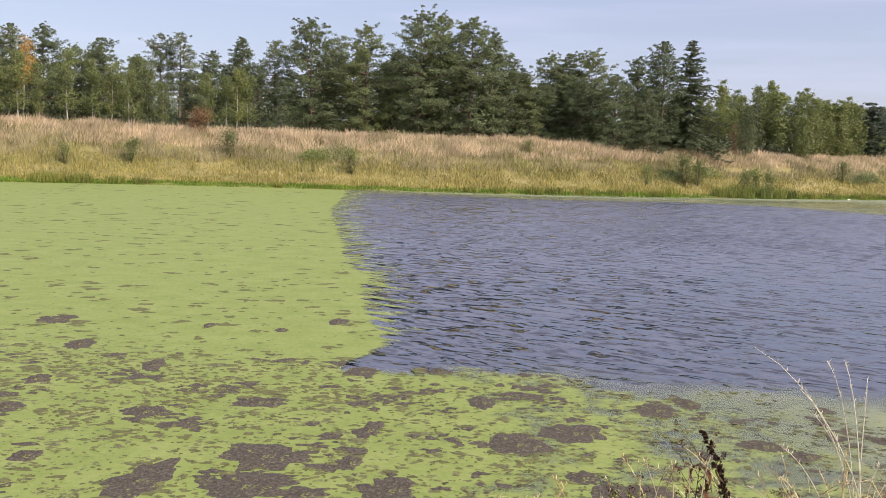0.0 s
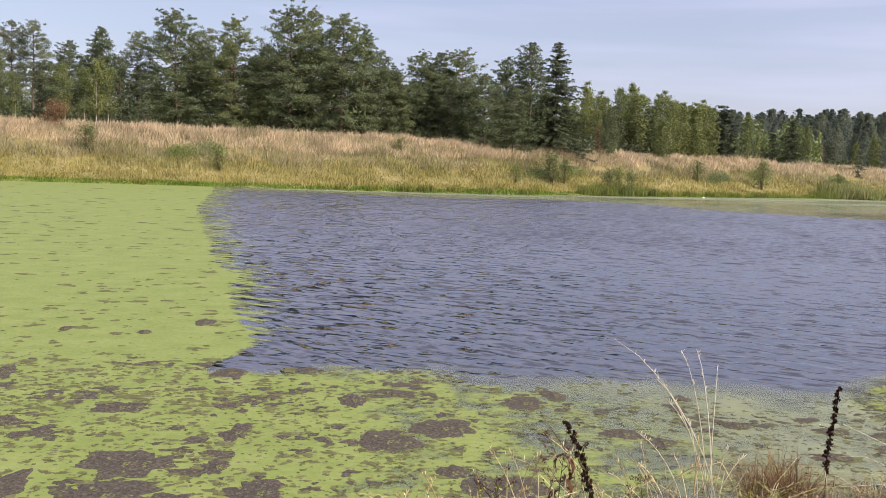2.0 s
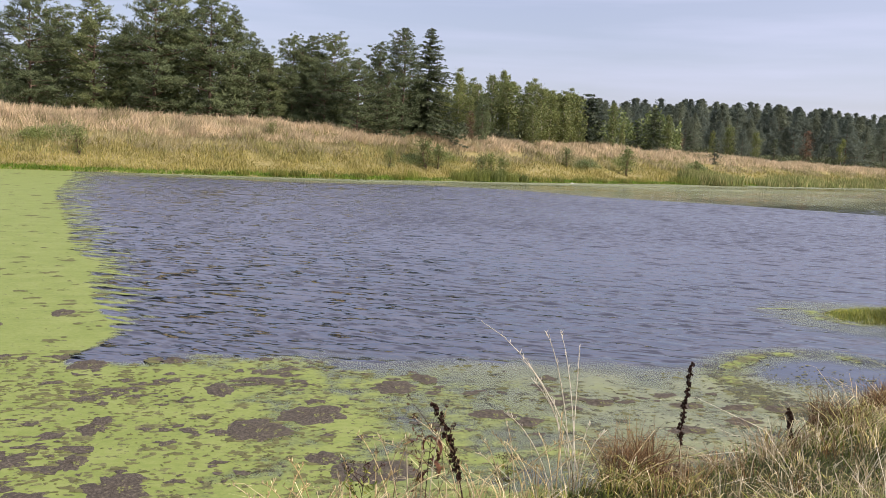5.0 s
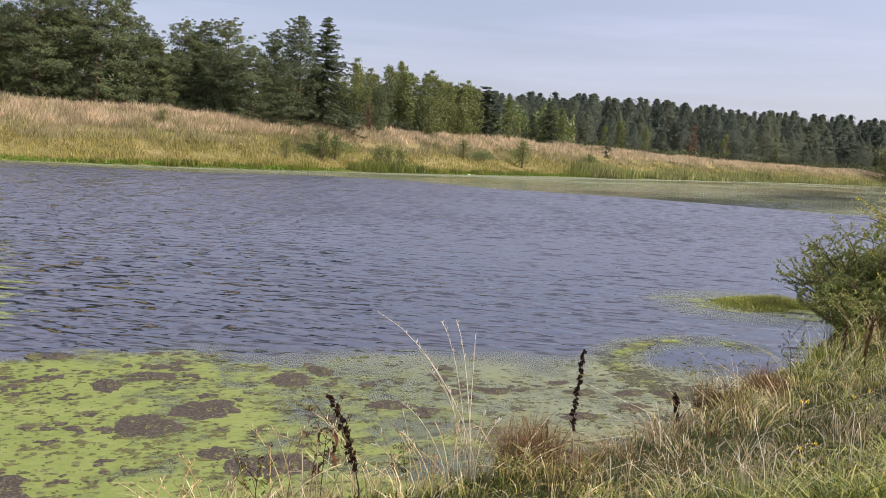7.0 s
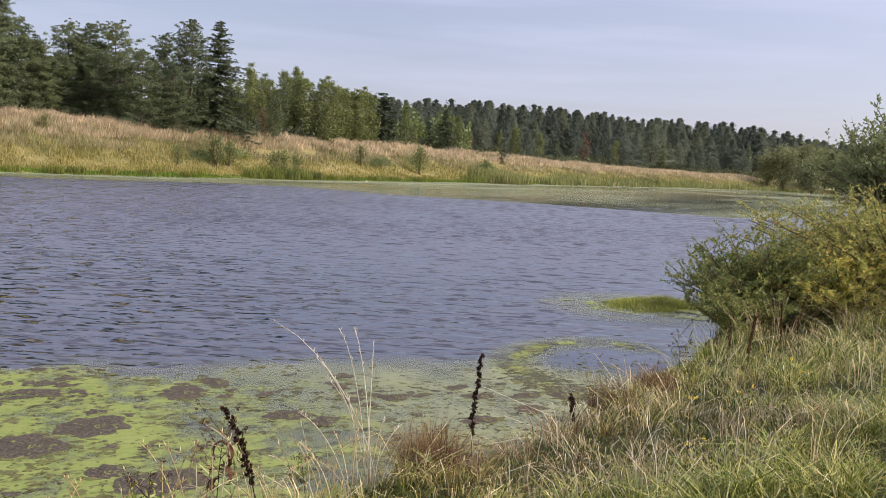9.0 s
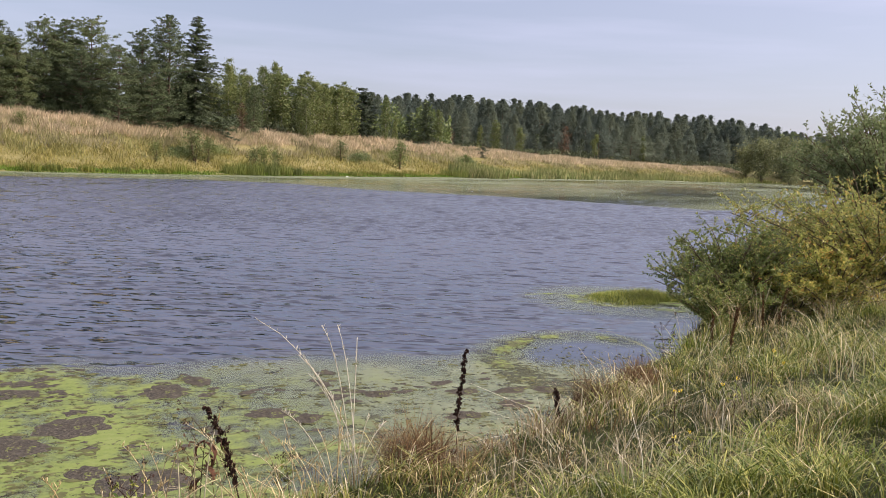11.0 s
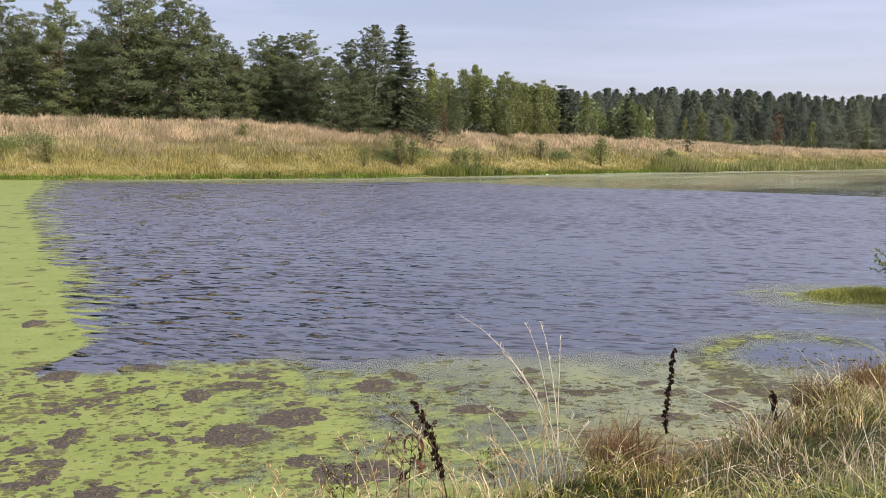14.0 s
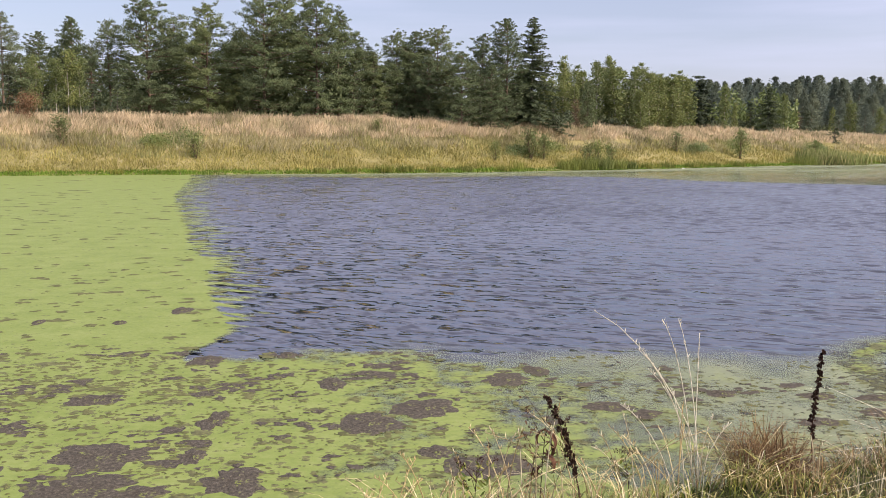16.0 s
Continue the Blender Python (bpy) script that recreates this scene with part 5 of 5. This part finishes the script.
def herb_patch(x, s, wide, tall, seed):
    """A patch of leafy green herbs on the slope."""
    r = np.random.default_rng(seed)
    n = int(900 * wide)
    px = x + r.normal(0, wide * 0.5, n)
    py = np.interp(px, FAR_A[:, 0], FAR_A[:, 1]) + s * 1.05 + r.normal(0, 0.7, n)
    top = tall * (0.75 + 0.4 * fractal(px, py, 0.8, seed, 3)) * np.exp(-((px - x) / wide) ** 2)
    z = height(px, py) + top * r.uniform(0.1, 1, n) ** 0.7
    d = r.normal(size=(n, 3)) * [1, 1, 0.6]
    d *= (0.16 * r.uniform(0.6, 1.2, n) / np.linalg.norm(d, axis=1))[:, None]
    g = Soup()
    g.spikes(np.stack([px, py, z], 1), d, np.full(n, 0.045), r, np.array([0.2, -0.5, 0.9]), 0.5)
    return tagged(new("herb_patch", g.mesh("herb_patch", M_SHRUB)), "patch of leafy green herbs in the dry grass", "herbs", kind="stuff")


for n, (x, s, w, k) in enumerate(((-12.0, 8.8, 2.2, 1.0), (-9.6, 9.6, 1.6, 0.9), (24.8, 7.6, 2.2, 1.1), (29.5, 9.2, 2.4, 1.3), (54.5, 8.6, 3.0, 1.2), (64.0, 9.5, 3.0, 1.1), (84.0, 8.5, 4.0, 1.4))):
    herb_patch(x, s, w, k, 860 + n)


# ---- the near bank ----
def near_grass(name, label, n, box, material, seed, h0, h1, wide, lean, cond=None, steps=3):
    r = np.random.default_rng(seed)
    x, y = r.uniform(box[0], box[2], n), r.uniform(box[1], box[3], n)
    keep = ~inside(x, y, RING)
    if cond is not None:
        keep &= cond(x, y, r)
    x, y = x[keep], y[keep]
    hh = r.uniform(h0, h1, len(x)) * (1 + 0.35 * fractal(x, y, 0.9, seed, 3))
    g = Soup()
    g.blades(np.stack([x, y, height(x, y) - 0.02], 1), hh, np.full(len(x), wide) * r.uniform(0.6, 1.3, len(x)), r.uniform(0.15, lean, len(x)), r, steps, 0.8)
    return tagged(new(name, g.mesh(name, material)), label, "grass", kind="stuff")


def tuft_field(name, label, n, per, material, seed, h0, h1, wide, spread, cond=None, box=(0.3, 1.2, 17.5, 12.5), foot=0.15):
    """Many grass tufts: blades fan out from each tuft's foot and arch over."""
    r = np.random.default_rng(seed)
    x, y = r.uniform(box[0], box[2], n), r.uniform(box[1], box[3], n)
    keep = ~inside(x, y, RING)
    keep &= r.uniform(0, 1, n) < np.clip(1.75 - 0.085 * np.hypot(x, y), 0.25, 1)
    if cond is not None:
        keep &= cond(x, y, r)
    x, y = x[keep], y[keep]
    m = len(x)
    tall = r.uniform(h0, h1, m) * np.clip(1.05 + 1.15 * fractal(x, y, 1.1, seed, 2), 0.4, 2.4) * (0.80 + 0.20 * smooth(4.2, 6.5, x) + 0.6 * smooth(7, 12, x))
    bend = r.uniform(0, 2 * math.pi, m)
    k = np.repeat(np.arange(m), per)
    q = len(k)
    a, d = r.uniform(0, 2 * math.pi, q), np.sqrt(r.uniform(0, 1, q))
    bx, by = x[k] + foot * d * np.cos(a), y[k] + foot * d * np.sin(a)
    hh = tall[k] * r.uniform(0.45, 1.1, q)
    off = np.stack([np.cos(a) * d * spread + np.cos(bend[k]) * spread * 0.45, np.sin(a) * d * spread + np.sin(bend[k]) * spread * 0.45], 1) * hh[:, None] * r.uniform(0.4, 1.3, q)[:, None]
    base = np.stack([bx, by, height(bx, by) - 0.02], 1)
    face = r.uniform(0, math.pi, q)
    side = np.stack([np.cos(face), np.sin(face), np.zeros(q)], 1) * (wide * r.uniform(0.6, 1.4, q))[:, None]
    rows = []
    for u in (0.0, 0.4, 0.75):
        c = base.copy()
        c[:, :2] += off * u ** 1.8
        c[:, 2] += hh * (u - 0.32 * u ** 3 * spread)
        rows += [c - side * (1 - 0.6 * u), c + side * (1 - 0.6 * u)]
    tip = base.copy()
    tip[:, :2] += off
    tip[:, 2] += hh * (1 - 0.42 * spread)
    v = np.stack(rows + [tip], 1)
    b = np.arange(q)[:, None] * 7
    g = Soup()
    g.add(v.reshape(-1, 3), np.concatenate([b + [[0, 1, 3]], b + [[0, 3, 2]], b + [[2, 3, 5]], b + [[2, 5, 4]], b + [[4, 5, 6]]]))
    return tagged(new(name, g.mesh(name, material)), label, "grass", kind="stuff")


def drier(scale, seed, cut):
    return lambda x, y, r: fractal(x, y, scale, seed, 2) > r.uniform(cut - 0.3, cut + 0.3, len(x))


def hollow(x, y, r):
    """Leaves small dark gaps between the tufts."""
    return fractal(x, y, 1.2, 31, 2) + 0.6 * smooth(1.4, 0.6, line_distance(x, y, NEAR_A)) > r.uniform(-0.65, 0.0, len(x))


tuft_field("bank_grass", "dense mixed green and straw grass on the near bank", 3400, 26, M_MEADOW, 91, 0.14, 0.32, 0.0048, 1.15, hollow)
tuft_field("lush_bank_grass", "lush yellow-green grass tufts on the near bank", 3000, 30, M_LUSH, 94, 0.13, 0.30, 0.0056, 1.25,
           lambda x, y, r: hollow(x, y, r) & (fractal(x, y, 0.7, 2, 2) + 0.9 * smooth(0.8, 3.0, line_distance(x, y, NEAR_A)) - 0.5 > r.uniform(-0.3, 0.3, len(x))))
tuft_field("dry_bank_grass", "dry pale grass tufts among the green on the near bank", 1500, 18, M_DRY, 92, 0.24, 0.54, 0.0034, 1.0,
           lambda x, y, r: drier(0.8, 6, 0.15)(x, y, r) | (line_distance(x, y, NEAR_A) < r.uniform(-0.6, 0.7, len(x))))
tuft_field("brown_bank_grass", "withered reddish-brown grass near the water", 1700, 22, M_RUSH, 95, 0.22, 0.46, 0.0032, 0.8,
           lambda x, y, r: (line_distance(x, y, NEAR_A) < r.uniform(0.1, 1.3, len(x))) & (fractal(x, y, 0.8, 12, 2) > r.uniform(-0.4, 0.4, len(x))))
tuft_field("dry_shore_grass", "pale straw-coloured grass at the near water's edge", 85, 18, M_DRY, 98, 0.22, 0.44, 0.0036, 1.0, None, (3.6, 4.2, 7.2, 6.7))
tuft_field("straw_stems", "long bent straw stems standing over the near bank", 170, 4, M_STALK, 96, 0.45, 0.8, 0.0024, 1.2, None, (2.0, 3.0, 15.5, 10.5))
near_grass("lawn", "short trodden grass where the bank is level", 9000, (-9, -8, 13, 4.0), M_LUSH, 93, 0.06, 0.20, 0.008, 0.9, None, 2)
near_grass("bank_turf", "short turf between the near bank's tufts, green darkened for shade", 42000, (0.3, 2.5, 14, 10.5), M_TURF, 97, 0.05, 0.15, 0.0065, 0.9, None, 2)


def tuft(name, label, category, group, x, y, n, radius, h0, h1, wide, lean, material, seed, z=None):
    """A tuft of upright stems or blades."""
    r = np.random.default_rng(seed)
    d, a = radius * np.sqrt(r.uniform(0, 1, n)), r.uniform(0, 6.283, n)
    g = Soup()
    g.blades(np.stack([d * np.cos(a), d * np.sin(a), np.full(n, -0.03)], 1), r.uniform(h0, h1, n), np.full(n, wide), r.uniform(0.08, lean, n), r, 4, 0.9)
    ob = new(name, g.mesh(name, material))
    ob.matrix_basis = pose(x, y, float(height(x, y)) if z is None else z)
    return tagged(ob, label, category, group)


tuft("brown_rush_tuft", "reddish-brown dry rush tuft at the water's edge", "rush", "rush tufts", 3.6, 5.8, 1000, 0.26, 0.38, 0.72, 0.0032, 1.5, M_RUSH, 201)
tuft("brown_rush_tuft", "reddish-brown dry rush tuft at the water's edge", "rush", "rush tufts", 6.35, 6.8, 620, 0.26, 0.28, 0.58, 0.0032, 1.5, M_RUSH, 202)
tuft("brown_rush_tuft", "reddish-brown dry rush tuft at the water's edge", "rush", "rush tufts", 7.4, 7.3, 320, 0.25, 0.25, 0.5, 0.0032, 1.4, M_RUSH, 203)
def stalks(x, y, tips, seed, label, material=None):
    """Tall bleached grass stalks with thin nodding heads; tips: where each ends, from the foot."""
    r = np.random.default_rng(seed)
    g = Soup()
    for tx, ty, tz in tips:
        u = np.linspace(0, 1, 9)
        foot = r.normal(0, 0.07, 2)
        line = np.stack([foot[0] + (tx - foot[0]) * u ** 1.8, foot[1] + (ty - foot[1]) * u ** 1.8, tz * (u - 0.10 * u ** 6) * 1.08 - 0.04], 1)
        g.tube(line, 0.0050 * (1 - 0.5 * u), 4)
        k = 14
        v = r.uniform(0.72, 1.0, k)
        c = np.stack([np.interp(v, u, line[:, a]) for a in range(3)], 1)
        d = r.normal(0, 0.35, (k, 3)) + [0, 0, 1]
        g.spikes(c, d * 0.03, np.full(k, 0.004), r)
    ob = new("tall_dry_grass", g.mesh("tall_dry_grass", material or M_STALK))
    ob.matrix_basis = pose(x, y, float(height(x, y)))
    return tagged(ob, label, "grass tuft", "tall dry grass")


stalks(3.05, 5.78, [(-0.72, 0.35, 1.46), (-0.22, 0.25, 1.40), (-0.12, 0.2, 1.42), (0.06, 0.2, 1.28), (-0.45, 0.15, 1.2), (-0.3, 0.3, 1.0), (-0.2, 0.1, 0.9), (0.1, 0.0, 0.7), (-0.55, 0.2, 0.75), (0.3, 0.1, 0.6)], 204,
       "tall thin bleached grass stalks bending over the water")
for n in range(12):
    tx = 0.55 + n * 0.2
    rr = np.random.default_rng(700 + n)
    stalks(tx, 5.15 + 0.14 * rr.uniform(0, 1) + 0.12 * tx, [tuple(v) for v in np.stack([rr.normal(0, 0.22, 5), rr.normal(0.05, 0.15, 5), rr.uniform(0.3, 0.72, 5)], 1)], 720 + n,
           "thin bleached grass stalks at the water's edge", M_DRY)


def dock(x, y, h, seed, lean=(0.0, 0.0), label="dead dark brown dock stem with dense seed clusters", thick=1.0, material=None):
    """A dead dock: a stem with whorls of crinkled seed clusters towards its tip."""
    r = np.random.default_rng(seed)
    root = tagged(new("dock_plant"), label, "dock plant", "dead dock stems")
    n = 10
    u = np.linspace(0, 1, n)
    line = np.stack([lean[0] * u ** 2 * h + 0.01 * np.sin(u * 9), lean[1] * u ** 2 * h, u * h - 0.04], 1)
    t, s = Soup(), Soup()
    t.tube(line, 0.006 * (1 - 0.6 * u), 6)
    for k in range(46):
        w = 0.34 + 0.66 * (k + r.uniform(-0.8, 0.8)) / 45
        p = np.array([np.interp(w, u, line[:, c]) for c in range(3)])
        rad = 0.019 * thick * (1.2 - 0.6 * w) * r.uniform(0.35, 1.45)
        m = 34
        d = r.normal(size=(m, 3)) * [1, 1, 1.3]
        d /= np.linalg.norm(d, axis=1)[:, None]
        off = r.normal(0, 0.011 * thick, 3)
        s.spikes(p + off + d * rad * r.uniform(0.1, 0.95, m)[:, None], (d * 0.6 + [0, 0, 0.5]) * 0.019, np.full(m, 0.007), r)
    part("stem", t.mesh("stem", M_DOCK, True), root)
    part("seed_head", s.mesh("seed_head", material or M_DOCK), root)
    root.matrix_basis = pose(x, y, float(height(x, y)))
    return root


dock(4.03, 5.9, 1.05, 211, (0.05, 0.0), thick=0.85)
dock(1.98, 5.35, 0.80, 212, (-0.28, 0.1))
dock(5.6, 6.5, 0.42, 213, (-0.15, 0.0))


def willow(seed, h, w, x, y, name, label, leaf, count, size, stems=16, z=None):
    """A round many-stemmed willow: arching stems, twigs and narrow leaves along them."""
    r = np.random.default_rng(seed)
    root = tagged(new(name), label, "willow", "")
    t, s = Soup(), Soup()
    twigs = []
    for k in range(stems):
        a, out = r.uniform(0, 6.283), w * 0.5 * math.sqrt(r.uniform(0.03, 1)) * 0.85
        hh = h * (1 - 0.62 * (out / (w * 0.5)) ** 2) * r.uniform(0.6, 1.0)
        u = np.linspace(0, 1, 7)
        line = np.stack([math.cos(a) * out * u ** 1.3 + 0.04 * h * np.sin(u * 5 + k) * u, math.sin(a) * out * u ** 1.3, hh * u ** 0.9 - 0.05], 1)
        t.tube(line, 0.010 * h * (1 - 0.85 * u) + 0.003, 5)
        for b in range(18 if h < 3 else 30):
            v = r.uniform(0.10, 1.0)
            p = np.array([np.interp(v, u, line[:, c]) for c in range(3)])
            d = r.normal(size=3) * [1, 1, 0.5] + [math.cos(a) * 0.5, math.sin(a) * 0.5, 0.75]
            d *= r.uniform(0.10, 0.26) * min(h, 2.8) / np.linalg.norm(d)
            tip = p + d
            t.tube([p, p + d * 0.5 + [0, 0, 0.02], tip], [0.005, 0.004, 0.0015], 3)
            twigs.append((p, tip, d))
    each = count // len(twigs)
    for p, tip, d in twigs:
        f = r.uniform(0.05, 1.05, each)
        c = p + d * f[:, None]
        q = r.normal(size=(each, 3)) + d / np.linalg.norm(d) * 0.9
        q *= (size * r.uniform(0.6, 1.25, each) / np.linalg.norm(q, axis=1))[:, None]
        s.spikes(c, q, np.full(each, size * 0.21), r)
    part("branchwork", t.mesh("branchwork", M_TWIG, True), root)
    part("crown", s.mesh("crown", leaf), root)
    root.matrix_basis = pose(x, y, float(height(x, y)) if z is None else z)
    return root


willow(301, 2.35, 6.8, 15.35, 9.55, "willow_bush", "round willow bush with yellowing narrow leaves on the bank", M_WILLOW, 52000, 0.070, 110)
willow(302, 1.75, 3.4, 12.3, 10.3, "willow_bush", "low green willow bush overhanging the water, darkened for its shaded side", M_WILLOW_SHADE, 34000, 0.060, 70)
willow(305, 0.85, 2.6, 12.15, 10.1, "willow_bush", "low green willow shoots at the foot of the bush", M_WILLOW_SHADE, 12000, 0.062, 34)
willow(306, 1.0, 2.4, 11.35, 9.75, "willow_bush", "green willow shoots hanging over the water, darkened for shade", M_WILLOW_SHADE, 13000, 0.062, 36)
willow(307, 0.95, 2.6, 13.0, 9.5, "willow_bush", "low willow shoots with yellowing leaves in the grass", M_WILLOW, 13000, 0.064, 36)
willow(304, 1.45, 3.6, 13.3, 9.15, "willow_bush", "low willow bush with yellow-green leaves in the grass", M_WILLOW, 22000, 0.068, 46)
willow(303, 4.7, 8.5, 26.3, 16.4, "willow_tree", "tall grey-green willow behind the bush", M_WILLOW_DARK, 60000, 0.13, 130)


def islet():
    r = np.random.default_rng(401)
    n = 9000
    a, d = r.uniform(0, 6.283, n), np.sqrt(r.uniform(0, 1, n))
    d *= 1 + 0.22 * np.cos(2 * a + 0.5) + 0.2 * np.cos(3 * a + 1) + 0.12 * np.cos(7 * a)
    x, y = 13.35 + 1.35 * d * np.cos(a), 13.65 + 0.9 * d * np.sin(a)
    g = Soup()
    g.blades(np.stack([x, y, np.full(n, -0.02)], 1), r.uniform(0.06, 0.20, n) * np.clip(1.5 - 1.2 * d, 0.2, 2) * (1 + 0.5 * fractal(x, y, 2.0, 3, 2)), np.full(n, 0.006), r.uniform(0.2, 0.8, n), r, 2)
    return tagged(new("islet_grass", g.mesh("islet_grass", M_LUSH)), "low bright green grass on a floating islet", "grass", kind="stuff")


islet()


# ---- small plants of the near bank ----
def weed_plant(x, y, h, seed, name, label, leaf, head, n_side=6, withered=0):
    """A branching weed with small leaves and knotted dark heads."""
    r = np.random.default_rng(seed)
    root = tagged(new(name), label, "weed", "")
    t, lv, heads = Soup(), Soup(), []
    top = np.array([r.normal(0, 0.06), r.normal(0, 0.06), h])
    t.tube([[0, 0, -0.03], top * [0.4, 0.4, 0.5], top], [0.004, 0.003, 0.0015], 5)
    ends = [top]
    for k in range(n_side):
        u = r.uniform(0.35, 0.9)
        p, a = top * [u * 0.8, u * 0.8, u], r.uniform(0, 6.28)
        e = p + np.array([math.cos(a) * 0.13, math.sin(a) * 0.13, r.uniform(0.08, 0.2)]) * (0.5 + h)
        t.tube([p, e], [0.0025, 0.001], 4)
        ends.append(e)
    for e in ends:
        m = 16
        d = r.normal(size=(m, 3))
        d /= np.linalg.norm(d, axis=1)[:, None]
        hd = Soup()
        hd.spikes(e + d * 0.008, d * 0.014, np.full(m, 0.005), r)
        heads.append(hd)
        m = 7
        c = e * r.uniform(0.5, 0.95, m)[:, None]
        lv.spikes(c, r.normal(size=(m, 3)) * 0.035, np.full(m, 0.008), r)
    part("stem", t.mesh("stem", M_DOCK), root)
    part("foliage", lv.mesh("foliage", leaf), root)
    for hd in heads:
        part("seed_head", hd.mesh("seed_head", head), root)
    for k in range(withered):
        # a curled dead leaf that hangs from the stem
        u, a = r.uniform(0.45, 0.92), r.uniform(0, 6.28)
        v = np.linspace(0, 1, 8)
        out, fall = r.uniform(0.05, 0.09), r.uniform(0.08, 0.15)
        mid = np.stack([top[0] * u + math.cos(a) * out * np.sin(v * 2.4), top[1] * u + math.sin(a) * out * np.sin(v * 2.4), h * u - fall * v ** 1.4], 1)
        wide = (0.018 * np.sin(v * 2.9 + 0.2) + 0.002)[:, None] * np.array([-math.sin(a), math.cos(a), 0.3])
        keel = mid + np.array([math.cos(a), math.sin(a), 0.4]) * 0.008
        q = np.arange(7)
        leaf_v = np.concatenate([mid - wide, keel, mid + wide])
        leaf_f = np.concatenate([np.stack(f, 1) for o in (0, 8) for f in ((q + o, q + o + 1, q + o + 9), (q + o, q + o + 9, q + o + 8))])
        part("withered_leaf", tri_mesh("withered_leaf", leaf_v, leaf_f, M_WITHERED, True), root, "curled dark brown dead leaf")
    root.matrix_basis = pose(x, y, float(height(x, y)))
    return root


weed_plant(1.72, 5.42, 0.78, 601, "seeding_weed", "dry branching weed with dark seed heads and curled dead leaves", M_RUSH, M_DOCK, 9, 8)
weed_plant(1.25, 5.35, 0.5, 602, "seeding_weed", "green branching weed with dark heads at the water's edge", M_LUSH, M_DOCK, 8)
weed_plant(2.45, 5.6, 0.42, 603, "seeding_weed", "low branching weed with dark heads at the water's edge", M_LUSH, M_DOCK, 6)
weed_plant(8.0, 7.5, 0.62, 604, "seeding_weed", "thin weed with nodding heads over the pool", M_LUSH, M_DOCK, 9)
for n, (fx, fy, fh) in enumerate(((5.75, 5.1, 0.42), (6.6, 5.2, 0.4), (7.6, 5.6, 0.5), (4.9, 4.3, 0.35))):
    weed_plant(fx, fy, fh, 620 + n, "hawkbit", "slender weed with yellow flower heads among grass", M_LUSH, M_FLOWER, 1)
for dx, dy, dh, dl in ((9.2, 7.55, 0.70, 0.12), (10.6, 8.2, 0.75, -0.1), (10.1, 8.3, 0.6, 0.05), (9.75, 8.35, 0.55, -0.08), (11.3, 8.5, 0.7, 0.2)):
    dock(dx, dy, dh, int(dx * 100), (dl, 0.0), "thin rust-brown dock stem in the bank's grass", 0.55, M_RUSH)
litter = new("plastic_scrap", blob_mesh("plastic_scrap", 0.26, 0.16, 630, M_WHITE, 0.14, 4, 20))
litter.matrix_basis = pose(45.6, 99.6, float(height(45.6, 99.6)))
tagged(litter, "small white scrap of plastic washed up at the shore", "litter")


# ---- tussocks along the opposite shore ----
def shore_tuft(x, s_back, n, radius, h0, h1, material, seed, label, name="sedge_tussock"):
    y = float(np.interp(x, FAR_A[:, 0], FAR_A[:, 1])) + s_back
    ob = tuft(name, label, "sedge", "tussocks along the opposite shore", x, y, n, radius, h0, h1, 0.022, 0.7, material, seed)
    return ob


for n, (x, w, h) in enumerate(((-31.2, 1.5, 1.2), (-29.0, 1.2, 1.1), (-26.4, 0.9, 0.8), (-24.6, 0.8, 0.7), (-35.0, 0.9, 0.8), (-14.0, 0.6, 0.5), (2.5, 0.6, 0.6), (5.2, 0.7, 0.7), (8.6, 0.9, 0.95),
                               (10.4, 0.8, 0.9), (13.2, 0.7, 0.8), (16.4, 0.8, 0.7), (20.8, 0.7, 0.7), (40.0, 0.9, 0.9), (43.5, 0.9, 0.8), (48.0, 1.0, 0.9), (52.0, 1.0, 0.8), (57.0, 1.1, 0.9))):
    shore_tuft(x, 0.7, 300, w, h * 0.6, h, M_SEDGE, 800 + n, "yellow-green sedge tussock at the opposite waterline")
for n, (x, w, h) in enumerate(((28.8, 1.3, 1.5), (31.0, 1.5, 1.9), (33.2, 1.5, 1.9), (35.4, 1.3, 1.6), (37.4, 1.0, 1.2), (72.0, 2.2, 1.8), (78.0, 2.4, 2.0), (84.0, 2.4, 2.0))):
    shore_tuft(x, 0.8, 420, w, h * 0.6, h, M_EDGE, 840 + n, "tall bright green reed clump at the opposite waterline", "reed_clump")
